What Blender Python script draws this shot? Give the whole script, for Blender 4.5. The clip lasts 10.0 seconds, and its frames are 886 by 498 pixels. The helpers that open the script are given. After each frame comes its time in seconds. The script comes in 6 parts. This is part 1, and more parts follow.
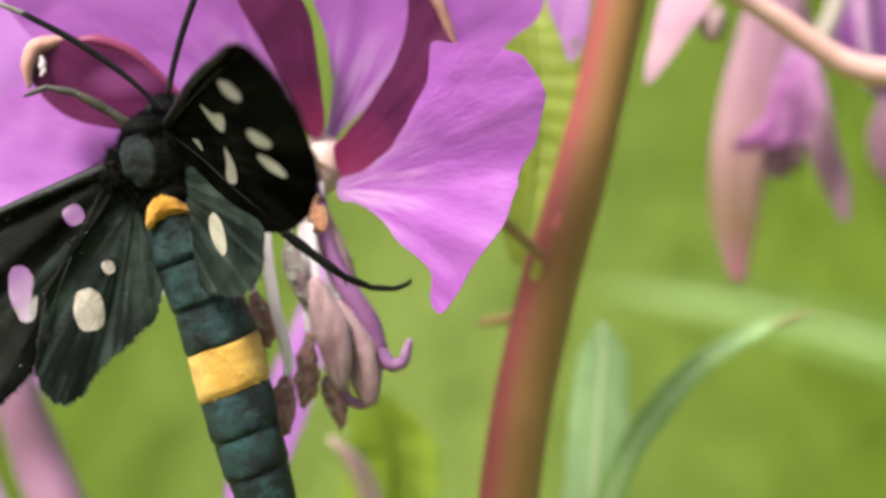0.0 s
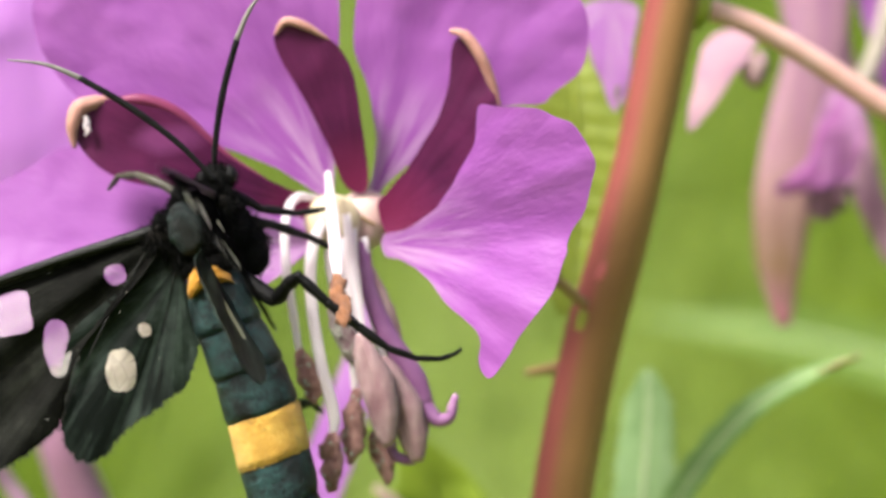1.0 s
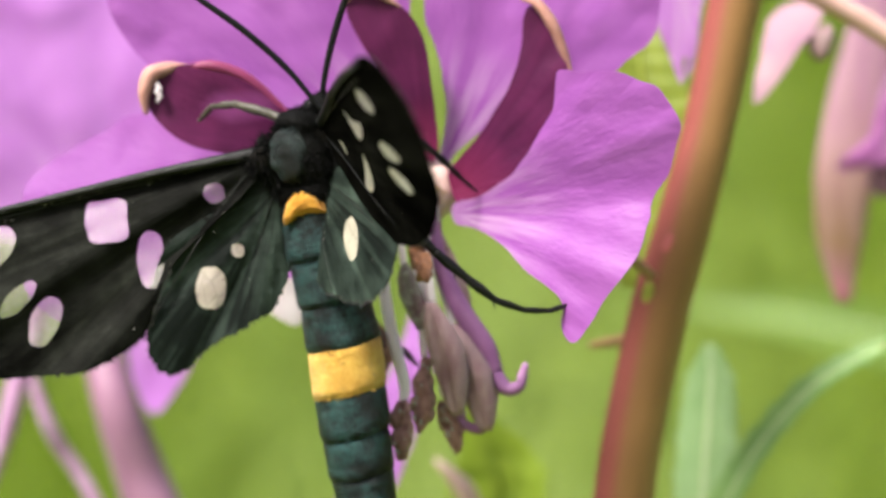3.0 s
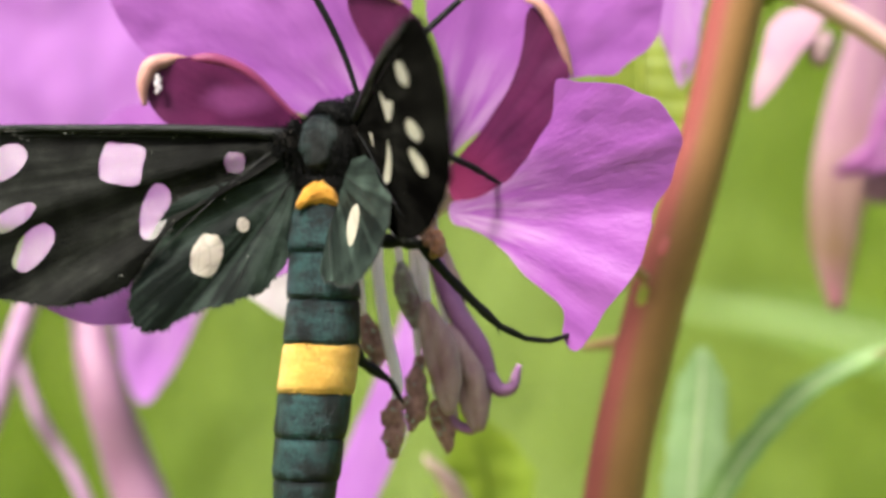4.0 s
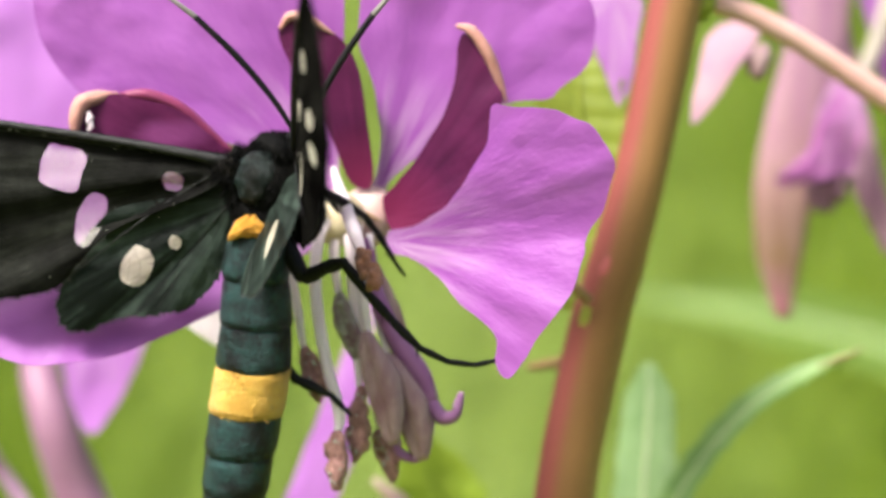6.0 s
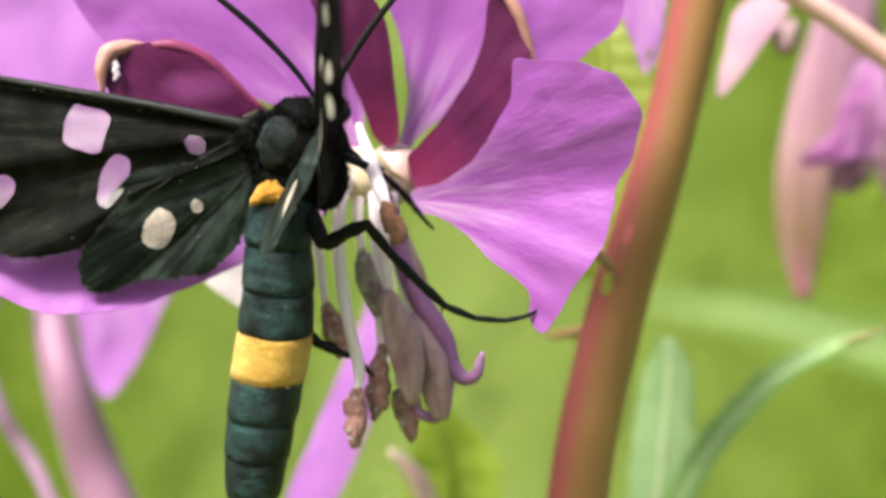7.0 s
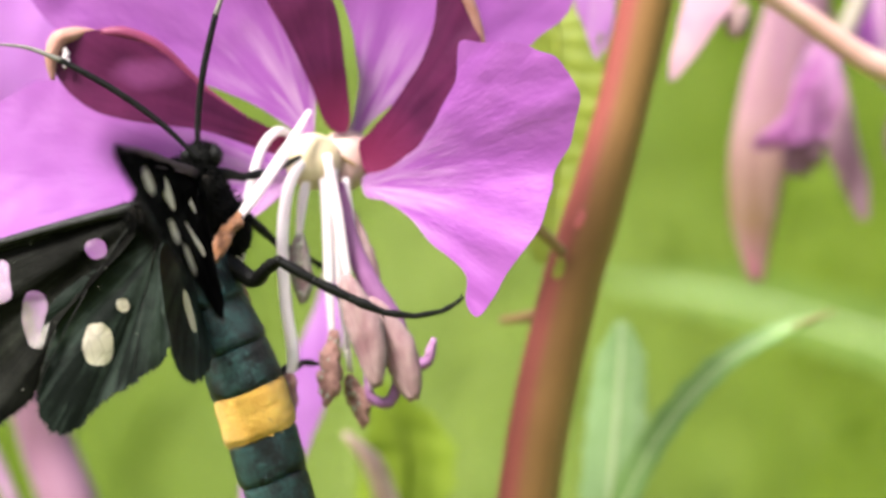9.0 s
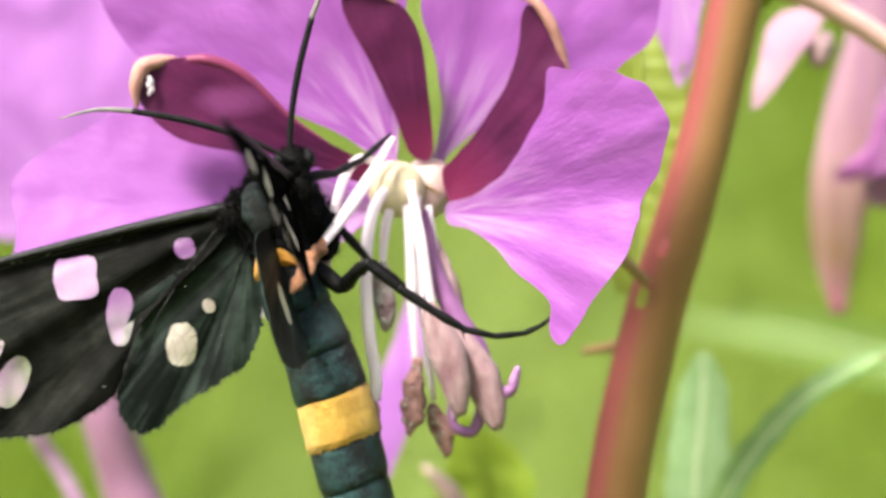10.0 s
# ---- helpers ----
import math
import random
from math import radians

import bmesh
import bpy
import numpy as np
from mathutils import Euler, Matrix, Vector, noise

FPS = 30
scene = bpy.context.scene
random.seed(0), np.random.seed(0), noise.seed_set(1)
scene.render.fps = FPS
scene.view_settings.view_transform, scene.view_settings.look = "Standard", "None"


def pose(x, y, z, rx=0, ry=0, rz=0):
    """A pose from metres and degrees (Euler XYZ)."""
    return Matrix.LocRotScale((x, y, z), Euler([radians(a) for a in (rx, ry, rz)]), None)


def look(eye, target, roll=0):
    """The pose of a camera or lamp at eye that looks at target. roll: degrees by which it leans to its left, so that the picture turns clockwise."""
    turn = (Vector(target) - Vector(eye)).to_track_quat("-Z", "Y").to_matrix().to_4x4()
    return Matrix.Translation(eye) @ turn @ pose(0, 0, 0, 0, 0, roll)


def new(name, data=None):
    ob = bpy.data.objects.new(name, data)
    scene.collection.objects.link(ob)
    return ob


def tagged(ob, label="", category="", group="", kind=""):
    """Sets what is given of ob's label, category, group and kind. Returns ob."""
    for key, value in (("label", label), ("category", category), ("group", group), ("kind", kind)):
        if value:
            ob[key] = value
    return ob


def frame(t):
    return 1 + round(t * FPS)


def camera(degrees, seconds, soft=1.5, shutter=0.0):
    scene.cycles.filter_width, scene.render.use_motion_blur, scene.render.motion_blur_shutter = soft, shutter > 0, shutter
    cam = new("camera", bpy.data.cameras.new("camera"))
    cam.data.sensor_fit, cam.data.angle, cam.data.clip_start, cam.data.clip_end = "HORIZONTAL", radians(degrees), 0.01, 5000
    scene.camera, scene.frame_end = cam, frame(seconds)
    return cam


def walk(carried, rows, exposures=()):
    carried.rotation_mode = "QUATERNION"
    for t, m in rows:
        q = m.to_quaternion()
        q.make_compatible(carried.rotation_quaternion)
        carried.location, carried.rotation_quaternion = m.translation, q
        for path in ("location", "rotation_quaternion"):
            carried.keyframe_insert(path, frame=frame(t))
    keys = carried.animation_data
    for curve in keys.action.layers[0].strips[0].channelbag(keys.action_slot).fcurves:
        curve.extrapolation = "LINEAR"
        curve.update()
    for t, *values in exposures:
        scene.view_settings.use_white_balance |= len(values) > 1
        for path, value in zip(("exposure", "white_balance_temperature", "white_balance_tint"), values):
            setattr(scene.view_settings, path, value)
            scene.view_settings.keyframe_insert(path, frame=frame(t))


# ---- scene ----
# A moth on a fireweed blossom, close up. Lengths below are in millimetres unless they stand in a pose.
MM = 0.001

# ---- camera ----
cam = camera(24.57, 10.0, 3.2)
walk(cam, [
    (0, pose(0.00031, -0.09012, -0.00148, 89.40, -0.60, -1.07)),
    (0.5, pose(-0.00023, -0.08953, -0.00012, 89.27, -0.53, -0.24)),
    (1, pose(0.00000, -0.09000, 0.00000, 90.00, -0.00, 0.00)),
    (1.5, pose(-0.00011, -0.08988, 0.00027, 89.32, 0.32, -1.08)),
    (2, pose(-0.00074, -0.08948, -0.00033, 89.73, 0.02, 1.48)),
    (2.5, pose(-0.00034, -0.08957, -0.00028, 89.50, -0.20, 0.49)),
    (2.7, pose(-0.00101, -0.08981, -0.00076, 89.59, -0.46, 0.83)),
    (3.8, pose(-0.00237, -0.08984, -0.00120, 89.94, 0.19, 0.48)),
    (4, pose(-0.00230, -0.08960, -0.00063, 89.48, -1.69, 0.43)),
    (4.5, pose(-0.00193, -0.08947, 0.00014, 89.19, -1.06, -0.20)),
    (5, pose(-0.00128, -0.08997, 0.00055, 88.89, -0.43, -3.16)),
    (5.5, pose(-0.00134, -0.09013, 0.00171, 88.79, -0.19, -2.88)),
    (5.7, pose(-0.00110, -0.08948, 0.00149, 88.93, -0.17, -1.90)),
    (6.8, pose(-0.00170, -0.08915, -0.00081, 89.85, 0.00, 0.66)),
    (7, pose(-0.00181, -0.08881, -0.00127, 89.56, -1.46, -0.33)),
    (7.5, pose(-0.00107, -0.08873, -0.00131, 89.11, -1.55, -1.08)),
    (8, pose(-0.00106, -0.08836, -0.00140, 89.41, -0.99, -1.38)),
    (8.5, pose(-0.00114, -0.08875, -0.00088, 89.16, -1.27, -1.05)),
    (9, pose(-0.00130, -0.08909, -0.00091, 88.97, -1.27, -1.37)),
    (9.5, pose(-0.00163, -0.08915, -0.00091, 89.83, -1.16, -0.23)),
    (10, pose(-0.00205, -0.08855, -0.00170, 90.20, -1.23, 0.49))],
     exposures=[(0.0, 0.89), (2.5, 0.93), (4.0, 1.03), (5.5, 1.06), (7.5, 1.06), (9.0, 1.12), (10.0, 1.2)])
cam.data.dof.use_dof = True
cam.data.dof.focus_distance = 0.0832
cam.data.dof.aperture_fstop = 38.0

# ---- light ----
SUN_FROM = Vector((-0.42, -0.5, 0.76)).normalized()
sky_world = bpy.data.worlds.new("sky")
scene.world = sky_world
sky_world.use_nodes = True
sky_tex = sky_world.node_tree.nodes.new("ShaderNodeTexSky")
sky_tex.sky_type = "NISHITA"
sky_tex.sun_disc = False
sky_tex.dust_density = 5.0
sky_tex.sun_elevation = math.asin(SUN_FROM.z)
sky_tex.sun_rotation = math.atan2(SUN_FROM.x, SUN_FROM.y)
sky_back = sky_world.node_tree.nodes["Background"]
sky_world.node_tree.links.new(sky_tex.outputs[0], sky_back.inputs[0])
sky_back.inputs[1].default_value = 0.15
sun_data = bpy.data.lights.new("sun", "SUN")
sun_data.energy = 5.0
sun_data.angle = radians(14.0)
sun_data.color = (1.0, 0.965, 0.92)
sun = new("sun", sun_data)
sun.matrix_world = look(SUN_FROM * 5, (0, 0, 0))


# ---- materials ----
class Mat:
    """A node material under construction, with its coordinates in millimetres."""

    def __init__(self, name):
        self.m = bpy.data.materials.new(name)
        self.m.use_nodes = True
        self.t = self.m.node_tree
        self.bsdf = self.t.nodes["Principled BSDF"]
        self.out = self.t.nodes["Material Output"]
        coord = self.add("ShaderNodeTexCoord")
        scale = self.add("ShaderNodeVectorMath", operation="SCALE")
        scale.inputs["Scale"].default_value = 1000.0
        self.link(coord.outputs["Object"], scale.inputs[0])
        self.mm = scale.outputs[0]

    def add(self, kind, **kw):
        n = self.t.nodes.new(kind)
        for k, v in kw.items():
            if k == "operation":
                n.operation = v
            elif k == "blend":
                n.data_type = "RGBA"
                n.blend_type = v
            elif k == "dims":
                n.noise_dimensions = v
        return n

    def link(self, a, b):
        self.t.links.new(a, b)

    def math(self, op, a, b=0.0):
        n = self.add("ShaderNodeMath", operation=op)
        for i, v in enumerate((a, b)):
            if isinstance(v, (int, float)):
                n.inputs[i].default_value = v
            else:
                self.link(v, n.inputs[i])
        return n.outputs[0]

    def stretched(self, v, s):
        n = self.add("ShaderNodeVectorMath", operation="MULTIPLY")
        self.link(v, n.inputs[0])
        n.inputs[1].default_value = s
        return n.outputs[0]

    def noise(self, scale, detail=3.0, rough=0.55, vec=None):
        n = self.add("ShaderNodeTexNoise")
        n.inputs["Scale"].default_value = scale
        n.inputs["Detail"].default_value = detail
        n.inputs["Roughness"].default_value = rough
        self.link(self.mm if vec is None else vec, n.inputs["Vector"])
        return n.outputs[0]

    def ramp(self, fac, stops):
        n = self.add("ShaderNodeValToRGB")
        e = n.color_ramp.elements
        while len(e) < len(stops):
            e.new(0.5)
        for el, (p, c) in zip(e, stops):
            el.position = p
            el.color = (*c, 1)
        self.link(fac, n.inputs[0])
        return n.outputs[0]

    def mix(self, fac, a, b, mode="MIX"):
        n = self.add("ShaderNodeMix", blend=mode)
        for sock, v in ((n.inputs[0], fac), (n.inputs[6], a), (n.inputs[7], b)):
            if isinstance(v, (int, float)):
                sock.default_value = v
            elif isinstance(v, tuple):
                sock.default_value = (*v, 1)
            else:
                self.link(v, sock)
        return n.outputs[2]

    def bump(self, height, strength, dist=0.1):
        n = self.add("ShaderNodeBump")
        n.inputs["Strength"].default_value = strength
        n.inputs["Distance"].default_value = dist * MM
        self.link(height, n.inputs["Height"])
        self.link(n.outputs[0], self.bsdf.inputs["Normal"])
        return n.outputs[0]

    def done(self, color, rough=0.5, sheen=0.0, tint=(1, 1, 1), spec=0.5, metal=0.0):
        b = self.bsdf
        if isinstance(color, tuple):
            b.inputs["Base Color"].default_value = (*color, 1)
        else:
            self.link(color, b.inputs["Base Color"])
        if isinstance(rough, (int, float)):
            b.inputs["Roughness"].default_value = rough
        else:
            self.link(rough, b.inputs["Roughness"])
        b.inputs["Sheen Weight"].default_value = sheen
        b.inputs["Sheen Tint"].default_value = (*tint, 1)
        b.inputs["Sheen Roughness"].default_value = 0.4
        b.inputs["Specular IOR Level"].default_value = spec
        b.inputs["Metallic"].default_value = metal
        return self.m

    def thin(self, color, through_share, glow_color=None, normal=None):
        """Let part of the light through, as petals and leaves do."""
        tr = self.add("ShaderNodeBsdfTranslucent")
        if glow_color is None:
            if isinstance(color, tuple):
                tr.inputs[0].default_value = (*color, 1)
            else:
                self.link(color, tr.inputs[0])
        else:
            self.link(self.mix(1.0, color, glow_color, "MULTIPLY"), tr.inputs[0])
        if normal is not None:
            self.link(normal, tr.inputs[1])
        mx = self.add("ShaderNodeMixShader")
        mx.inputs[0].default_value = through_share
        self.link(self.bsdf.outputs[0], mx.inputs[1])
        self.link(tr.outputs[0], mx.inputs[2])
        self.link(mx.outputs[0], self.out.inputs[0])


def angle_of(k):
    """The angle round the object's origin in its own x-z plane, and the distance from it in millimetres."""
    sep = k.add("ShaderNodeSeparateXYZ")
    k.link(k.mm, sep.inputs[0])
    ang = k.math("ARCTAN2", sep.outputs[2], sep.outputs[0])
    length = k.add("ShaderNodeVectorMath", operation="LENGTH")
    k.link(k.mm, length.inputs[0])
    return ang, length.outputs["Value"]


def veined(k, fine=9.0, wobble=0.05):
    """Streaks that fan out from the object's origin."""
    ang, dist = angle_of(k)
    comb = k.add("ShaderNodeCombineXYZ")
    k.link(k.math("MULTIPLY", ang, fine), comb.inputs[0])
    k.link(k.math("MULTIPLY", dist, wobble), comb.inputs[1])
    return k.noise(1.6, 3.0, 0.6, comb.outputs[0]), dist


def petal_material(name, light, deep, through_share=0.4, white_to=6.5):
    k = Mat(name)
    streak, dist = veined(k, 3.6, 0.10)
    blotch = k.noise(0.25, 3)
    c = k.ramp(streak, [(0.3, deep), (0.7, light)])
    c = k.mix(k.math("MULTIPLY", blotch, 0.35), c, deep)
    base = k.ramp(k.math("DIVIDE", dist, white_to), [(0.15, (0.9, 0.9, 0.9)), (1.0, (0, 0, 0))])
    pale = k.math("MULTIPLY", k.ramp(streak, [(0.42, (0, 0, 0)), (0.72, (0.9, 0.9, 0.9))]), base)
    c = k.mix(pale, c, (0.62, 0.48, 0.58))
    h = k.math("ADD", k.math("MULTIPLY", streak, 0.15), k.math("MULTIPLY", k.noise(0.6, 2, 0.45), 0.3))
    ang2, dist2 = angle_of(k)
    comb = k.add("ShaderNodeCombineXYZ")
    k.link(k.math("MULTIPLY", ang2, 7.0), comb.inputs[0])
    k.link(k.math("MULTIPLY", dist2, 0.35), comb.inputs[1])
    wrinkle = k.math("ABSOLUTE", k.math("SUBTRACT", k.noise(1.3, 3, 0.6, comb.outputs[0]), 0.5))
    away = k.ramp(k.math("DIVIDE", dist2, 6.0), [(0.3, (0, 0, 0)), (0.8, (1, 1, 1))])
    h = k.math("ADD", h, k.math("MULTIPLY", k.math("MULTIPLY", wrinkle, away), 0.42))
    nrm = k.bump(h, 0.55, 0.45)
    k.done(c, 0.5, 0.25, (1.0, 0.85, 1.0), 0.35)
    k.thin(c, through_share, None, nrm)
    return k.m


def faded_material():
    """A wilting sepal: violet-pink at its root, browned lower down, pink at the very tip."""
    k = Mat("petal_faded")
    sep = k.add("ShaderNodeSeparateXYZ")
    k.link(k.mm, sep.inputs[0])
    down = k.math("DIVIDE", k.math("SUBTRACT", FADE_TOP, sep.outputs[2]), FADE_TOP - FADE_END)
    big = k.noise(0.22, 3, 0.5, k.stretched(k.mm, (1.6, 1.6, 0.5)))
    along = k.math("ADD", down, k.math("MULTIPLY", k.math("SUBTRACT", big, 0.5), 0.35))
    c = k.ramp(along, [(0.0, (0.25, 0.11, 0.21)), (0.35, (0.29, 0.145, 0.21)), (0.6, (0.25, 0.14, 0.13)), (0.78, (0.16, 0.092, 0.042)), (0.9, (0.22, 0.10, 0.10)), (1.0, (0.34, 0.09, 0.15))])
    streak = k.ramp(k.noise(0.6, 3, 0.5, k.stretched(k.mm, (1.5, 1.5, 0.15))), [(0.4, (0, 0, 0)), (0.62, (1, 1, 1))])
    c = k.mix(k.math("MULTIPLY", streak, 0.28), c, (0.37, 0.25, 0.22))
    nrm = k.bump(big, 0.4, 0.4)
    k.done(c, 0.55, 0.1, (1, 1, 1), 0.3)
    k.thin(c, 0.3, None, nrm)
    return k.m


FADE_TOP, FADE_END = Vector((22.78, 34.00, 15.13)).z, Vector((20.80, 34.00, -4.83)).z
M_PETAL = petal_material("petal_violet", (0.345, 0.108, 0.395), (0.28, 0.072, 0.33))
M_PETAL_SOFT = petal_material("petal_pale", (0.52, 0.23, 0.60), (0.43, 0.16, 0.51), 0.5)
M_PETAL_FADED = petal_material("petal_faded_magenta", (0.46, 0.17, 0.42), (0.36, 0.11, 0.33), 0.5)
M_FADED = faded_material()


def plain(name, a, b, scale=1.0, rough=0.5, relief=0.3, thin=0.0, sheen=0.1, spec=0.4, stretch=None, tint=(1, 1, 1)):
    k = Mat(name)
    vec = k.stretched(k.mm, stretch) if stretch else None
    big = k.noise(scale, 4, 0.6, vec)
    fine = k.noise(scale * 6, 3, 0.6, vec)
    c = k.mix(k.math("MULTIPLY", fine, 0.4), k.ramp(big, [(0.3, a), (0.7, b)]), a)
    nrm = k.bump(k.math("ADD", big, k.math("MULTIPLY", fine, 0.5)), relief, 0.2)
    k.done(c, rough, sheen, tint, spec)
    if thin:
        k.thin(c, thin, None, nrm)
    return k.m



def sepal_material(name, patch=None):
    """Maroon; patch: centre and half sizes, in the sepal's own space, of sunlight painted paler violet below its rim.
    """
    k = Mat(name)
    streak, dist = veined(k, 5.0, 0.05)
    big = k.noise(0.5, 3)
    c = k.ramp(k.math("ADD", k.math("MULTIPLY", streak, 0.5), k.math("MULTIPLY", big, 0.5)), [(0.35, (0.050, 0.006, 0.032)), (0.65, (0.100, 0.013, 0.060))])
    root = k.ramp(k.math("DIVIDE", dist, 3.2), [(0.2, (1, 1, 1)), (1.0, (0, 0, 0))])
    c = k.mix(k.math("MULTIPLY", root, 0.55), c, (0.20, 0.018, 0.065))
    if patch:
        off = k.add("ShaderNodeVectorMath", operation="SUBTRACT")
        k.link(k.mm, off.inputs[0])
        off.inputs[1].default_value = patch[0]
        size = k.add("ShaderNodeVectorMath", operation="LENGTH")
        k.link(k.stretched(off.outputs[0], tuple(1 / q for q in patch[1])), size.inputs[0])
        field = k.math("ADD", size.outputs["Value"], k.math("MULTIPLY", k.math("SUBTRACT", big, 0.5), 1.0))
        c = k.mix(k.ramp(field, [(0.35, (0.85, 0.85, 0.85)), (1.0, (0, 0, 0))]), c, (0.175, 0.038, 0.135))
    nrm = k.bump(k.math("ADD", streak, k.math("MULTIPLY", k.noise(4.0, 3), 0.4)), 0.3, 0.2)
    k.done(c, 0.5, 0.0, (1, 1, 1), 0.15)
    k.thin(c, 0.15, None, nrm)
    return k.m


M_SEPAL = sepal_material("sepal_maroon")
# sunlight over one sepal's rim, painted as a paler violet patch
M_SEPAL_LIT = sepal_material("sepal_maroon_lit", ((-6.4, -2.0, 3.1), (1.8, 4.0, 0.8)))
M_SEPAL_RIM = plain("sepal_rim_crimson", (0.16, 0.020, 0.070), (0.24, 0.035, 0.10), 0.8, 0.5, 0.3, 0.2)
M_SEPAL_TIP = plain("sepal_tip", (0.30, 0.13, 0.105), (0.42, 0.23, 0.18), 1.5, 0.6, 0.5)
M_FILAMENT = plain("filament_white", (0.78, 0.69, 0.73), (0.86, 0.82, 0.83), 1.2, 0.4, 0.2, 0.5, 0.1, 0.4, (2, 2, 0.3))
M_STYLE = plain("style_violet", (0.20, 0.068, 0.19), (0.29, 0.125, 0.275), 0.8, 0.5, 0.25, 0.2)
M_STIGMA = plain("stigma_pale", (0.374, 0.17, 0.3536), (0.51, 0.3536, 0.476), 1.2, 0.6, 0.3, 0.25)
M_LOBE = plain("stigma_violet", (0.22, 0.080, 0.22), (0.34, 0.16, 0.33), 0.8, 0.6, 0.3, 0.25)
M_ANTHER_PINK = plain("anther_dusky_pink", (0.17, 0.080, 0.095), (0.37, 0.27, 0.26), 0.8, 0.65, 0.9, 0.0, 0.1, 0.3, (1.5, 1.5, 0.6))
M_ANTHER_BROWN = plain("anther_brown", (0.12, 0.048, 0.042), (0.40, 0.22, 0.19), 2.0, 0.8, 1.0)
M_ANTHER_ORANGE = plain("anther_orange", (0.13, 0.052, 0.024), (0.36, 0.155, 0.068), 2.6, 0.8, 1.0)
M_ANTHER_GREEN = plain("anther_grey_green", (0.11, 0.045, 0.065), (0.29, 0.32, 0.25), 1.5, 0.8, 0.9)
M_POLLEN = plain("pollen_grey_green", (0.20, 0.19, 0.16), (0.36, 0.38, 0.31), 1.5, 0.8, 0.5)
M_OVARY = plain("disc_cream", (0.52, 0.42, 0.27), (0.66, 0.58, 0.38), 0.9, 0.5, 0.2, 0.15)
M_SWELL = plain("swelling_red", (0.27, 0.05, 0.052), (0.34, 0.085, 0.075), 0.5)
M_CALYX = plain("calyx_pink", (0.46, 0.28, 0.27), (0.56, 0.42, 0.36), 0.7, 0.5, 0.25, 0.15)
M_WILT = plain("wilted_pink", (0.26, 0.12, 0.20), (0.38, 0.23, 0.29), 0.3, 0.6, 0.4, 0.25)
M_WILT_PALE = plain("wilted_pale_pink", (0.40, 0.20, 0.30), (0.56, 0.38, 0.40), 0.3, 0.6, 0.4, 0.4)
M_WILT_DARK = plain("wilted_dark_purple", (0.10, 0.045, 0.070), (0.20, 0.090, 0.14), 0.4, 0.7, 0.6, 0.1)
M_STYLE_PALE = plain("style_pale_green", (0.30, 0.26, 0.22), (0.38, 0.33, 0.28), 0.4, 0.5, 0.2, 0.2)
M_PEDICEL = plain("pedicel_pink", (0.56, 0.31, 0.27), (0.66, 0.44, 0.40), 0.4, 0.7, 0.2, 0.15, 0.1, 0.12)
M_LEAF = plain("leaf_green", (0.19, 0.28, 0.02), (0.30, 0.40, 0.04), 0.6, 0.5, 0.5, 0.45)
M_LEAF_PALE = plain("leaf_pale_green", (0.22, 0.35, 0.14), (0.36, 0.50, 0.25), 0.4, 0.5, 0.4, 0.35)
M_LEAF_DEEP = plain("leaf_deep_green", (0.15, 0.27, 0.075), (0.24, 0.38, 0.12), 0.5, 0.5, 0.4, 0.35)
M_BRACT = plain("bract_yellow_green", (0.15, 0.20, 0.016), (0.24, 0.29, 0.030), 0.7, 0.5, 0.6, 0.4)
M_NODE = plain("node_yellow_green", (0.22, 0.26, 0.03), (0.31, 0.34, 0.05), 0.7, 0.6, 0.3, 0.2, 0.0, 0.2)
M_HERB = plain("herb_grey_green", (0.100, 0.172, 0.028), (0.142, 0.225, 0.044), 0.05, 0.5, 0.4, 0.3)
M_RIB = plain("leaf_rib", (0.46, 0.55, 0.30), (0.56, 0.64, 0.38), 1.0, 0.5, 0.2, 0.3)
M_STALK_PALE = plain("stalk_pale", (0.23, 0.11, 0.18), (0.29, 0.155, 0.23), 0.3, 0.5, 0.2, 0.2)
M_DRY = plain("stub_brown", (0.20, 0.12, 0.045), (0.27, 0.17, 0.065), 1.0, 0.8)


def stem_material():
    k = Mat("stem_red_green")
    sep = k.add("ShaderNodeSeparateXYZ")
    k.link(k.mm, sep.inputs[0])
    nrm = k.add("ShaderNodeNewGeometry")
    ns = k.add("ShaderNodeSeparateXYZ")
    k.link(nrm.outputs["Normal"], ns.inputs[0])
    # red where the stem has had the sun for weeks, on one flank; green-brown round the rest
    side = k.math("ADD", k.math("MULTIPLY", ns.outputs[0], 0.5), 0.5)
    wob = k.noise(0.25, 3, 0.6, k.stretched(k.mm, (1, 1, 0.25)))
    fac = k.math("ADD", side, k.math("MULTIPLY", k.math("SUBTRACT", wob, 0.5), 0.14))
    # the far flank is coloured lighter to make up for the shade on it
    c = k.ramp(fac, [(0.0, (0.21, 0.048, 0.046)), (0.20, (0.20, 0.050, 0.045)), (0.38, (0.172, 0.088, 0.034)), (0.7, (0.185, 0.105, 0.034)), (0.95, (0.30, 0.185, 0.060))])
    fine = k.noise(2.0, 4, 0.6, k.stretched(k.mm, (3, 3, 0.3)))
    c = k.mix(k.math("MULTIPLY", fine, 0.3), c, (0.165, 0.075, 0.035))
    k.bump(fine, 0.3, 0.2)
    return k.done(c, 0.6, 0.0, (1, 0.8, 0.7), 0.12)


M_STEM = stem_material()


